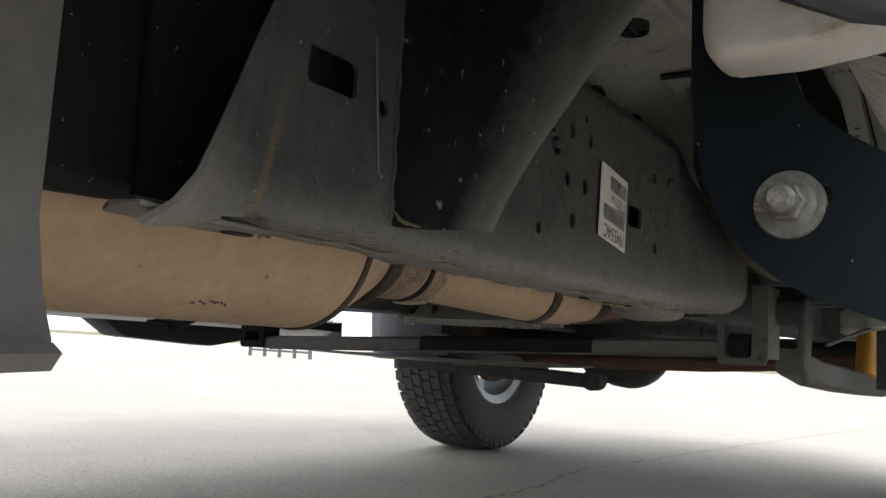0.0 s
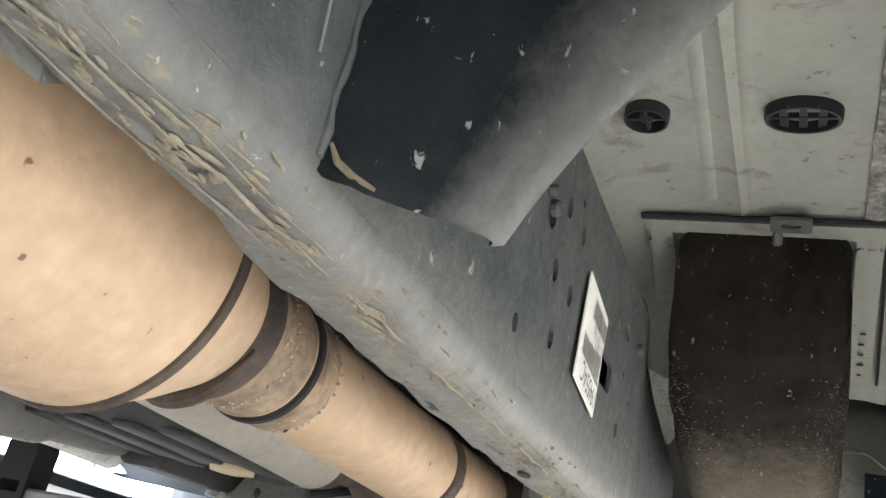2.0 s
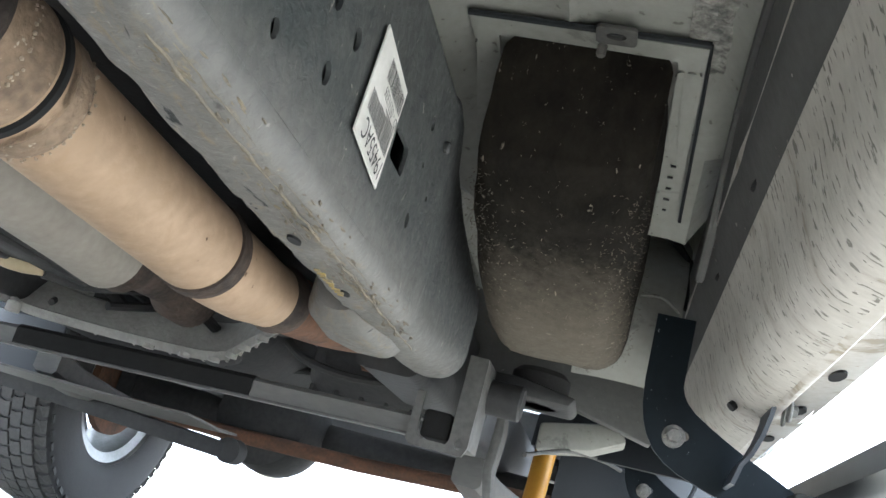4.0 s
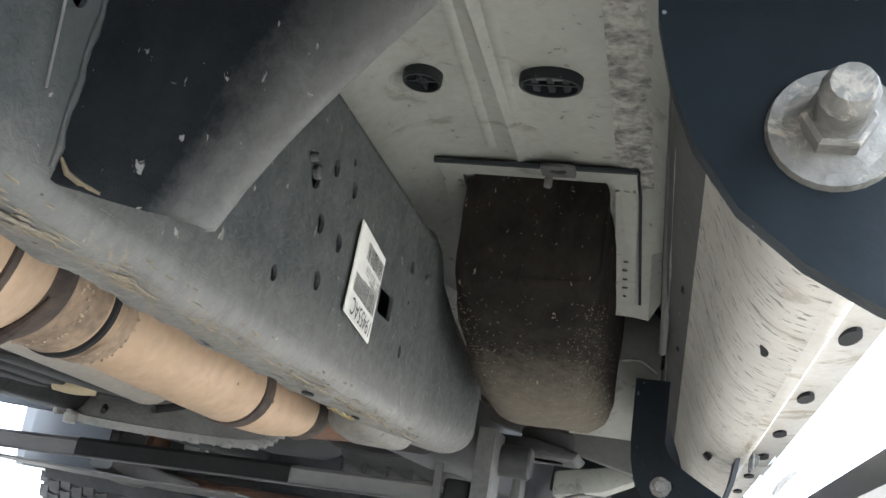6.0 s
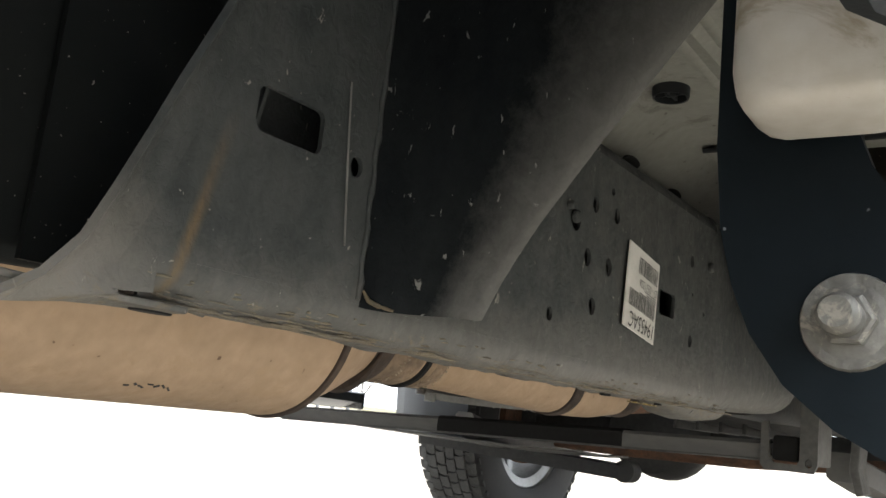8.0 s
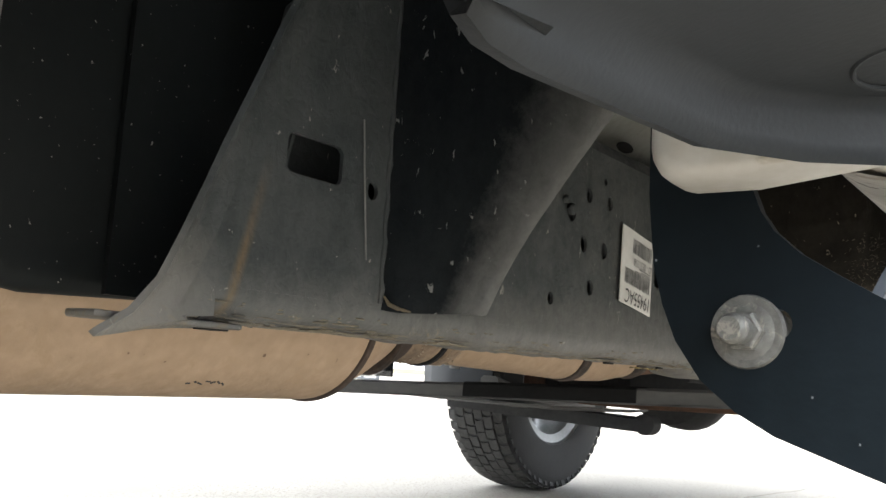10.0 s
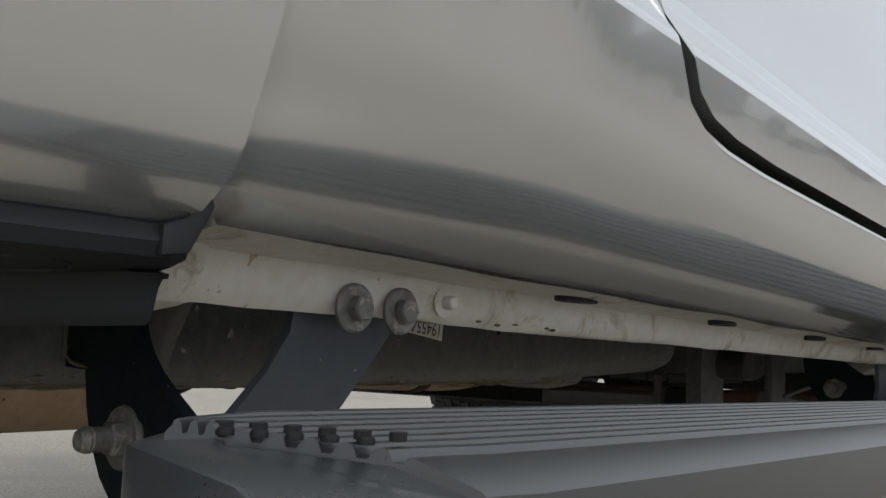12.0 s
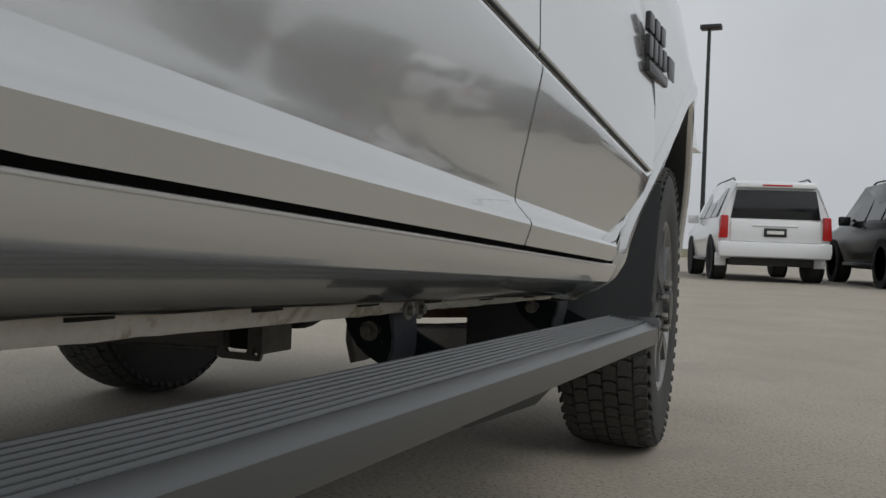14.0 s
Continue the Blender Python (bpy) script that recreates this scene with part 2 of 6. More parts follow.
RUST = mat("rusted_steel", (0.17, 0.082, 0.045), (0.075, 0.05, 0.036), 0.9, 0.1, scale=18, fine=120, bump=0.5, contrast=0.3)
CAST = mat("dusty_cast_aluminium", (0.42, 0.41, 0.375), (0.27, 0.262, 0.24), 0.65, 0.15, scale=14, fine=110, bump=0.4)
SHAFT = mat("dusty_drive_shaft", (0.40, 0.365, 0.315), (0.29, 0.262, 0.222), 0.65, 0.1, scale=8, fine=90, bump=0.15)
DARKMETAL = mat("oily_dark_metal", (0.022, 0.023, 0.024), (0.055, 0.054, 0.052), 0.6, 0.1, scale=9, fine=80, bump=0.3, spec=0.3)
BARGREY = mat("road_dusted_crossbar", (0.092, 0.092, 0.088), (0.16, 0.152, 0.14), 0.55, 0.1, scale=8, fine=80, bump=0.2, stretch=(0.4, 1, 1), spec=0.3)
BLACKWRAP = mat("black_wrap", (0.014, 0.0138, 0.0135), (0.022, 0.0215, 0.021), 0.85, scale=8, fine=80, bump=0.1, spec=0.1)
PLASTIC = mat("black_textured_plastic", (0.015, 0.017, 0.019), (0.022, 0.0245, 0.0265), 0.5, scale=5, fine=400, bump=0.12, dist=0.001, spec=0.28)
BOARD = mat("grey_powder_coated_aluminium", (0.032, 0.036, 0.038), (0.040, 0.044, 0.046), 0.30, 0.0, scale=4, fine=500, bump=0.0, dist=0.001, spec=0.9)
CAPDARK = mat("dark_grey_cap_plastic", (0.020, 0.023, 0.025), (0.028, 0.031, 0.033), 0.55, scale=5, fine=300, bump=0.1, dist=0.001, spec=0.25)
TREADSTRIP = mat("black_rubber_tread", (0.009, 0.009, 0.009), (0.016, 0.016, 0.016), 0.7, scale=9, fine=200, bump=0.15, spec=0.2)
STRUT = mat("grey_steel_bracket", (0.070, 0.080, 0.096), (0.050, 0.058, 0.070), 0.45, 0.3, scale=9, fine=120, bump=0.15, speck=(0.25, 0.25, 0.25), speck_amount=0.0, speck_scale=140)
SCRATCH = mat("scored_bare_metal", (0.22, 0.22, 0.21), (0.12, 0.12, 0.115), 0.6, 0.3, scale=40, bump=0.2)
HANGER = mat("galvanised_bracket", (0.13, 0.127, 0.118), (0.06, 0.059, 0.055), 0.65, 0.2, scale=12, fine=100, bump=0.3)
ZINC = mat("zinc_bolt", (0.22, 0.215, 0.195), (0.10, 0.097, 0.088), 0.6, 0.4, scale=60, fine=250, bump=0.3, patch=((0.30, 0.28, 0.24), 0.1, 90))
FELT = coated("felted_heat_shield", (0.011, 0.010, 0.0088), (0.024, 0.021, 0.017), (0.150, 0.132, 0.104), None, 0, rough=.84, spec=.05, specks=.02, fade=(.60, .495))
FIBRE = mat("pale_felt_fibre", (0.17, 0.148, 0.11), (0.07, 0.06, 0.045), 0.95, scale=60, bump=0)
RUBBER = mat("tyre_rubber", (0.022, 0.022, 0.022), (0.038, 0.037, 0.035), 0.75, scale=10, fine=150, bump=0.2)
YELLOWDUST = mat("worn_yellow_paint", (0.34, 0.25, 0.08), (0.19, 0.17, 0.12), 0.85, scale=80, fine=200, bump=0.2, contrast=0.2)
CRACK = mat("crack_shadow", (0.13, 0.115, 0.095), (0.20, 0.18, 0.15), 0.95, scale=20, fine=90, bump=0.3)
TREAD = mat("dusty_tread_rubber", (0.066, 0.064, 0.059), (0.036, 0.035, 0.033), 0.9, scale=12, fine=160, bump=0.3)
RIM = mat("grey_alloy", (0.17, 0.175, 0.18), (0.13, 0.132, 0.135), 0.32, 0.75, scale=6, fine=90, bump=0.05)
BARREL = mat("dusty_alloy_barrel", (0.30, 0.30, 0.295), (0.20, 0.20, 0.19), 0.38, 0.7, scale=8, fine=90, bump=0.1)
RIMDARK = mat("black_alloy", (0.02, 0.02, 0.022), (0.035, 0.035, 0.036), 0.35, 0.3, scale=6, fine=90, bump=0.05)
BLACK = mat("cavity_black", (0.006, 0.006, 0.007), (0.01, 0.01, 0.01), 0.9, bump=0)
LABELWHITE = mat("label_paper", (0.74, 0.73, 0.69), (0.62, 0.61, 0.57), 0.6, scale=40, fine=200, bump=0.05)
INK = mat("label_ink", (0.02, 0.02, 0.02), (0.04, 0.04, 0.04), 0.6, bump=0)
YELLOW = mat("yellow_damper_paint", (0.55, 0.27, 0.02), (0.42, 0.20, 0.02), 0.5, scale=12, bump=0.1)
TANPLASTIC = mat("cream_plastic_plug", (0.52, 0.43, 0.27), (0.40, 0.33, 0.20), 0.5, scale=25, bump=0.2)
CONCRETE = mat("worn_concrete", (0.42, 0.375, 0.31), (0.25, 0.225, 0.185), 0.9, scale=1.1, fine=70, bump=0.7, speck=(0.14, 0.125, 0.105), speck_amount=0.10,
               speck_scale=100, contrast=0.40, fine_mix=0.55, patch=((0.30, 0.27, 0.225), 0.10, 1.6))
GRASS = mat("dry_grass", (0.19, 0.16, 0.085), (0.11, 0.105, 0.05), 0.95, scale=2, fine=30, bump=0.6)
GLASS = mat("tinted_glass", (0.012, 0.014, 0.016), (0.014, 0.016, 0.018), 0.06, rough_var=0.02, bump=0)
WHITEPAINT = mat("white_car_paint", (0.72, 0.73, 0.74), (0.70, 0.71, 0.72), 0.3, 0.0, scale=3, fine=300, bump=0, coat=0.8, rough_var=0.04)
BLACKPAINT = mat("black_car_paint", (0.008, 0.009, 0.010), (0.011, 0.012, 0.013), 0.18, 0.0, scale=3, fine=300, bump=0, coat=0.0, rough_var=0.04, spec=0.35)
REDLAMP = mat("red_lamp_plastic", (0.45, 0.012, 0.012), (0.35, 0.01, 0.01), 0.2, scale=30, bump=0, rough_var=0.05)
BARK = mat("bare_bark", (0.13, 0.11, 0.09), (0.075, 0.065, 0.055), 0.95, scale=20, bump=0.4)
GREENSIGN = mat("green_sign", (0.02, 0.24, 0.14), (0.02, 0.2, 0.12), 0.5, bump=0)
STEELGREY = mat("painted_steel", (0.09, 0.095, 0.10), (0.12, 0.125, 0.13), 0.5, 0.3, scale=12, bump=0.1)


# ---------------------------------------------------------------- mesh helpers
def part(name, bm, material, parent, label="", smooth=True, angle=35):
    """Link a bmesh as one mesh object under a thing or a part."""
    me = bpy.data.meshes.new(name)
    bmesh.ops.recalc_face_normals(bm, faces=bm.faces)
    bm.to_mesh(me)
    bm.free()
    me.materials.append(material)
    if smooth:
        me.polygons.foreach_set("use_smooth", [True] * len(me.polygons))
        me.set_sharp_from_angle(angle=radians(angle))
    ob = new(name, me)
    if parent:
        ob.parent = parent
    if label:
        tagged(ob, label)
    return ob


def thing(name, label, category, group="", kind="", at=(0, 0, 0)):
    ob = new(name)
    ob.location = at
    ob.empty_display_size = 0.1
    return tagged(ob, label, category, group, kind)


def bev(bm, width, segments=2, limit=25, edges=None):
    if edges is None:
        edges = [e for e in bm.edges if len(e.link_faces) == 2 and e.calc_face_angle(0) > radians(limit)]
    bmesh.ops.bevel(bm, geom=edges, offset=width, segments=segments, affect="EDGES", profile=0.5, clamp_overlap=True)
    return bm


def box(x0, x1, y0, y1, z0, z1, b=0.0, bm=None, seg=2):
    own = bmesh.new()
    bmesh.ops.create_cube(own, size=1, matrix=Matrix.Translation(((x0 + x1) / 2, (y0 + y1) / 2, (z0 + z1) / 2)) @ Matrix.Diagonal((abs(x1 - x0), abs(y1 - y0), abs(z1 - z0), 1)))
    if b:
        bev(own, b, seg)
    return join(bm, own)


def join(bm, own, m=None):
    if m is not None:
        bmesh.ops.transform(own, matrix=m, verts=own.verts)
    if bm is None:
        return own
    me = bpy.data.meshes.new("t")
    own.to_mesh(me)
    own.free()
    bm.from_mesh(me)
    bpy.data.meshes.remove(me)
    return bm


def to3(axis, u, v, w):
    return {"x": (w, u, v), "y": (u, w, v), "z": (u, v, w)}[axis]


def prism(poly, axis, a, b, bevel=0.0, bm=None, seg=2, only=None):
    """A polygon drawn across an axis and drawn out from a to b along it. across x: (y, z); y: (x, z); z: (x, y)."""
    own = bmesh.new()
    lo = [own.verts.new(to3(axis, u, v, a)) for u, v in poly]
    hi = [own.verts.new(to3(axis, u, v, b)) for u, v in poly]
    own.faces.new(lo)
    own.faces.new(hi)
    k = len(poly)
    for i in range(k):
        own.faces.new((lo[i], lo[(i + 1) % k], hi[(i + 1) % k], hi[i]))
    bmesh.ops.recalc_face_normals(own, faces=own.faces)
    if bevel:
        bev(own, bevel, seg)
    return join(bm, own)


def plate(outer, holes, axis, a, b, bm=None):
    """A flat sheet from a to b along an axis, with holes right through."""
    own = bmesh.new()
    edges = []
    for loop in (outer, *holes):
        vs = [own.verts.new(to3(axis, u, v, a)) for u, v in loop]
        edges += [own.edges.new((vs[i], vs[(i + 1) % len(vs)])) for i in range(len(vs))]
    bmesh.ops.triangle_fill(own, use_beauty=True, use_dissolve=False, edges=edges)
    geom = bmesh.ops.extrude_face_region(own, geom=own.faces[:])
    shift = Vector(to3(axis, 0, 0, b - a))
    bmesh.ops.translate(own, vec=shift, verts=[g for g in geom["geom"] if isinstance(g, bmesh.types.BMVert)])
    return join(bm, own)


def ring(u, v, ru, rv=None, n=16, turn=0.0):
    rv = rv or ru
    return [(u + ru * math.cos(turn + 2 * math.pi * i / n), v + rv * math.sin(turn + 2 * math.pi * i / n)) for i in range(n)]


def rrect(u0, u1, v0, v1, r, n=4):
    pts = []
    for cu, cv, a0 in ((u1 - r, v1 - r, 0), (u0 + r, v1 - r, 90), (u0 + r, v0 + r, 180), (u1 - r, v0 + r, 270)):
        for i in range(n + 1):
            a = radians(a0 + 90 * i / n)
            pts.append((cu + r * math.cos(a), cv + r * math.sin(a)))
    return pts


def loft(rings, closed=True, caps=True, bm=None):
    """Skin over rings of equally many points."""
    own = bmesh.new()
    rows = [[own.verts.new(p) for p in r] for r in rings]
    k = len(rows[0])
    for a, b in zip(rows, rows[1:]):
        for i in range(k if closed else k - 1):
            own.faces.new((a[i], a[(i + 1) % k], b[(i + 1) % k], b[i]))
    if caps and closed:
        own.faces.new(rows[0])
        own.faces.new(rows[-1][::-1])
    bmesh.ops.recalc_face_normals(own, faces=own.faces)
    return join(bm, own)


def sheet(rows, thick, bm=None):
    """A grid of points made into a sheet with thickness."""
    own = loft(rows, closed=False, caps=False)
    bmesh.ops.solidify(own, geom=own.faces[:], thickness=thick)
    return join(bm, own)


def lathe(profile, axis, centre, n=32, bm=None, caps=True):
    """Turn (radius, along) pairs round an axis through a centre."""
    rings = []
    for r, w in profile:
        rings.append([Vector(centre) + Vector(to3(axis, r * math.cos(2 * math.pi * i / n), r * math.sin(2 * math.pi * i / n), w)) for i in range(n)])
    return loft(rings, bm=bm, caps=caps)


def tube(path, radius, n=12, bm=None):
    """A round bar along a path; radius is one number or one for each point."""
    pts = [Vector(p) for p in path]
    rad = radius if isinstance(radius, (list, tuple)) else [radius] * len(pts)
    rings, side = [], None
    for i, p in enumerate(pts):
        d = (pts[min(i + 1, len(pts) - 1)] - pts[max(i - 1, 0)]).normalized()
        if side is None:
            side = d.orthogonal().normalized()
        side = (side - d * side.dot(d)).normalized()
        up = d.cross(side)
        rings.append([p + rad[i] * (side * math.cos(2 * math.pi * j / n) + up * math.sin(2 * math.pi * j / n)) for j in range(n)])
    return loft(rings, bm=bm)


def smooth_path(pts, steps=6):
    """Catmull-Rom through the points."""
    p = [Vector(q) for q in pts]
    p = [p[0] * 2 - p[1]] + p + [p[-1] * 2 - p[-2]]
    out = []
    for i in range(1, len(p) - 2):
        for s in range(steps):
            t = s / steps
            a, b, c, d = p[i - 1], p[i], p[i + 1], p[i + 2]
            out.append(0.5 * ((2 * b) + (c - a) * t + (2 * a - 5 * b + 4 * c - d) * t * t + (3 * b - a - 3 * c + d) * t ** 3))
    return out + [p[-2]]


def interp(x, table):
    xs, ys = zip(*table)
    return float(np.interp(x, xs, ys))


def nut(centre, axis, r, h, bm=None, n=6):
    """A hexagon head along an axis."""
    return lathe([(r * 0.86, 0), (r, h * 0.12), (r, h * 0.85), (r * 0.86, h)], axis, centre, n=n, bm=bm)


def ensure_dirt(bm, amount, seed=0):
    """Small irregularity for hammered or dented steel."""
    for v in bm.verts:
        v.co += Vector(noise.noise_vector(v.co * 7 + Vector((seed, 0, 0)))) * amount
    return bm


def again(ob, m, parent=None):
    """The same mesh once more, at the pose m, with its parts."""
    made = new(ob.name, ob.data)
    made.parent = parent or ob.parent
    made.matrix_basis = m @ ob.matrix_basis
    for key in ("label", "kind"):
        if key in ob:
            made[key] = ob[key]
    for c in ob.children:
        k = new(c.name, c.data)
        k.parent = made
        k.matrix_basis = c.matrix_basis.copy()
        for key in ("label", "kind"):
            if key in c:
                k[key] = c[key]
    return made


FLIP = Matrix.Diagonal((-1, 1, 1, 1))

# ---------------------------------------------------------------- ground
def build_ground():
    bm = bmesh.new()
    g = 400
    # one sheet, finer close by, reaching the horizon
    xs = [-g, -120, -60, -30, -15, -8, -4, -2, -1, 0, 1, 2, 4, 8, 15, 30, 60, 120, g]
    ys = [-g, -120, -60, -30, -15, -8, -5, -4, -3, -2, -1, 0, 1, 2, 4, 8, 15, 30, 60, 120, g]
    rows = [[bm.verts.new((x, y, 0.0)) for x in xs] for y in ys]
    for a, b in zip(rows, rows[1:]):
        for i in range(len(xs) - 1):
            bm.faces.new((a[i], a[i + 1], b[i + 1], b[i]))
    ob = part("ground", bm, CONCRETE, None)
    tagged(ob, "worn pale concrete parking lot with fine grit and cracks", "ground", kind="structure")
    rnd = random.Random(40)
    for pts in (((-.18, -1.3), (-.218, -.997), (-.234, -.68), (-.308, -.25), (-.266, .265), (-.205, 1.18), (-.1, 2.4), (.1, 4.0)), ((-3.2, -2.5), (-1.403, -1.62), (-1.102, -1.483), (-.843, -1.324), (-.5, -1.15)), ((2.2, 1.0), (2.0, 3.0), (2.4, 6.0), (2.1, 9.0)), ((-4.0, 3.0), (-1.0, 3.6), (2.1, 3.2), (6.0, 3.9))):
        line = smooth_path([(x, y, .0015) for x, y in pts], 9)
        rows = []
        for i, q in enumerate(line):
            w = rnd.uniform(.002, .006)
            o = rnd.uniform(-.012, .012)
            rows.append([(q[0] + o - w, q[1] - w * .5, .001), (q[0] + o + w, q[1] + w * .5, .001)])
        bm = bmesh.new()
        prev = None
        for a, b in rows:
            row = (bm.verts.new(a), bm.verts.new(b))
            if prev:
                bm.faces.new((prev[0], prev[1], row[1], row[0]))
            prev = row
        part("crack", bm, CRACK, ob, "dark hairline crack")
    return ob


build_ground()

# ---------------------------------------------------------------- the pickup truck
truck = thing("pickup_truck", "silver crew cab pickup truck with grey running boards on concrete", "pickup truck")


def drop(y):
    """How far the sill sinks towards its nose."""
    return -0.019 * (y + 1.5)


# right frame rail: a hollow channel closed by an outer face with holes
def build_rail():
    r = 0.020
    prof = [(0.529, 0.492)]
    for i in range(7):
        a = radians(-90 * i / 6)
        prof.append((0.53 - r + r * math.cos(a), 0.444 + r + r * math.sin(a)))
    prof += [(0.492, 0.4425), (0.474, 0.4435), (0.466, 0.448), (0.462, 0.458), (0.462, 0.66), (0.468, 0.682), (0.50, 0.688), (0.517, 0.684), (0.527, 0.672), (0.529, 0.658)]
    fine = []
    for a, b in zip(prof, prof[1:]):
        k = max(1, int(math.dist(a, b) / 0.006)) if max(a[1], b[1]) < 0.47 else 1
        fine += [(a[0] + (b[0] - a[0]) * i / k, a[1] + (b[1] - a[1]) * i / k) for i in range(k)]
    prof = fine + [prof[-1]]
    inner = [i for i, (x, z) in enumerate(prof) if x < 0.464][0]
    rings = []
    for y in np.linspace(-2.657, -1.82, 104):
        row = []
        for i, (x, z) in enumerate(prof):
            if y < -2.585 and i > inner:
                # only the lower lip runs on behind the flared end
                x, z = 0.462 + 0.0006 * (i - inner), 0.452 + 0.0010 * (i - inner)
            wave = 0.003 * noise.noise(Vector((x * 11, y * 14, 3)))
            wave += 0.0026 * noise.noise(Vector((x * 55 + 3 * noise.noise(Vector((y * 12, 0, 5))), y * 22, 1))) + 0.0010 * noise.noise(Vector((x * 190, y * 80, 7)))
            low = min(1.0, max(0.0, (0.475 - z) / 0.02))
            tuck = interp(y, [(-2.66, .022), (-2.55, .022), (-2.44, .010), (-2.30, .004), (-2.2, 0)]) * min(1.0, max(0.0, (.505 - x) / .03))
            row.append((x + tuck + 0.0005 * noise.noise(Vector((x * 9, y * 9, z * 9))) + 0.4 * wave * low, y, z + wave * low))
        rings.append(row)
    bm = sheet(rings, 0.003)
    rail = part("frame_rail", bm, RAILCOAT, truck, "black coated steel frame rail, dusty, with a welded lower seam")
    # outer face with its holes, ending at the rear in a flange that rolls outward
    edge = [(-2.690, .4425), (-2.696, .450), (-2.687, .466), (-2.676, .490), (-2.660, .530), (-2.645, .566), (-2.622, .618), (-2.606, .65), (-2.580, .70), (-2.556, .75)]
    lip = [(-2.747, .432), (-2.727, .445), (-2.711, .464), (-2.699, .490), (-2.685, .523), (-2.673, .553), (-2.650, .606), (-2.636, .640), (-2.610, .695), (-2.586, .747)]
    outer = [(-1.82, 0.4655), (-1.82, 0.664), (-2.40, 0.668), (-2.46, 0.75)] + edge[::-1] + [(-2.655, .446), (-2.655, .4655)]
    holes = [rrect(-2.606, -2.551, 0.549, 0.577, 0.006), rrect(-2.008, -1.963, 0.535, 0.562, 0.005)]
    for y, z, a, b in ((-2.213, .590, .009, .010), (-2.176, .614, .0065, .008), (-2.128, .614, .0065, .008), (-2.141, .636, .004, .004), (-2.185, .561, .007, .009),
                       (-2.139, .560, .007, .009), (-2.168, .517, .007, .0085), (-2.248, .498, .0055, .0065), (-1.917, .611, .006, .0075), (-1.910, .517, .006, .0075),
                       (-1.91, .572, .003, .003), (-2.517, .552, .006, .007), (-1.87, .555, .003, .003)):
        holes.append(ring(y, z, a, b, n=12))
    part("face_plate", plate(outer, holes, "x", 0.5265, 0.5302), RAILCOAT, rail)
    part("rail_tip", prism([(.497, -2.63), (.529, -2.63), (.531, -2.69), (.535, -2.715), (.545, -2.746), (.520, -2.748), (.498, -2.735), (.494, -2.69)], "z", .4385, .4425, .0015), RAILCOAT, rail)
    rows = [[(.500, -2.640, .4425), (.512, -2.672, .4405), (.522, -2.700, .4380), (.534, -2.726, .4335), (.545, -2.748, .4300)]]
    for (ya, za), (yb, zb) in zip(edge, lip):
        rows.append([(.5290, ya + .012, za + .002), (.5316, ya, za), (.5330, ya + (yb - ya) * .35, za + (zb - za) * .4), (.5385, ya + (yb - ya) * .75, za + (zb - za) * .8), (.5470, yb, zb)])
    fine_rows = []
    for a, b in zip(rows, rows[1:]):
        fine_rows += [[Vector(p).lerp(Vector(q), k / 3) for p, q in zip(a, b)] for k in range(3)]
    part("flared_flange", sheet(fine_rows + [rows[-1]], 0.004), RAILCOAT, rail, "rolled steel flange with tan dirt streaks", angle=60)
    # seam of weld and dried mud along the lower edge
    bm = bmesh.new()
    rnd = random.Random(4)
    pts = [(0.513 + rnd.uniform(-.0015, .0015), -2.66 + 0.017 * i, 0.4435 + rnd.uniform(-.001, .001)) for i in range(58)]
    tube(pts, [rnd.uniform(0.0004, 0.0013) for _ in pts], n=7, bm=bm)
    part("weld_seam", bm, MUDDY, rail, "weld seam caked with tan dried mud")
    bm = bmesh.new()
    for k in range(420):
        y = -2.68 + rnd.random() ** 1.5 * 0.95
        x = 0.513 + rnd.gauss(0, 0.008)
        x = min(max(x, 0.480), 0.528)
        lump = bmesh.new()
        bmesh.ops.create_icosphere(lump, subdivisions=2, radius=1)
        for v in lump.verts:
            v.co *= 1 + 0.45 * noise.noise(v.co * 1.7 + Vector((k, 0, 0)))
        a = rnd.uniform(0.0010, 0.0030) if rnd.random() < .9 else rnd.uniform(.003, .0046)
        zz = 0.4437 if x < 0.512 else 0.4437 + (x - 0.512) ** 1.6 * 9
        join(bm, lump, Matrix.Translation((x, y, zz)) @ Matrix.Rotation(rnd.uniform(-.4, .4), 4, "Z") @ Matrix.Diagonal((a * 0.6, a * rnd.uniform(1.4, 3.6), 0.0008, 1)))
    for x0, top, seed in ((.4985, .4432, 1), (.5205, .4462, 2)):
        pts = [(x0 + .004 * noise.noise(Vector((i * .23, seed, 0))), -2.64 + .0125 * i, top + .0006 * noise.noise(Vector((i * .5, seed, 4)))) for i in range(58)]
        part("weld_seam", tube(pts, [.0003 + .0011 * max(0.0, noise.noise(Vector((i * .31, seed, 9)))) for i in range(58)], n=6), CRACK if seed == 1 else MUDDY, rail)
    ob = part("mud_crust", bm, MUDDY, rail, "flaking tan mud crust")
    ob["kind"] = "stuff"
    # scored line on the face, and a dark backing added to keep its holes black
    part("rail_web", box(.476, .481, -2.70, -2.42, .455, .745), MOUNT, rail)
    part("score_line", tube([(0.533, -2.535, 0.603), (0.533, -2.53, 0.56), (0.533, -2.522, 0.499)], 0.0007, n=6), SCRATCH, rail)
    # front section, drawn in and rounded off
    rings = []
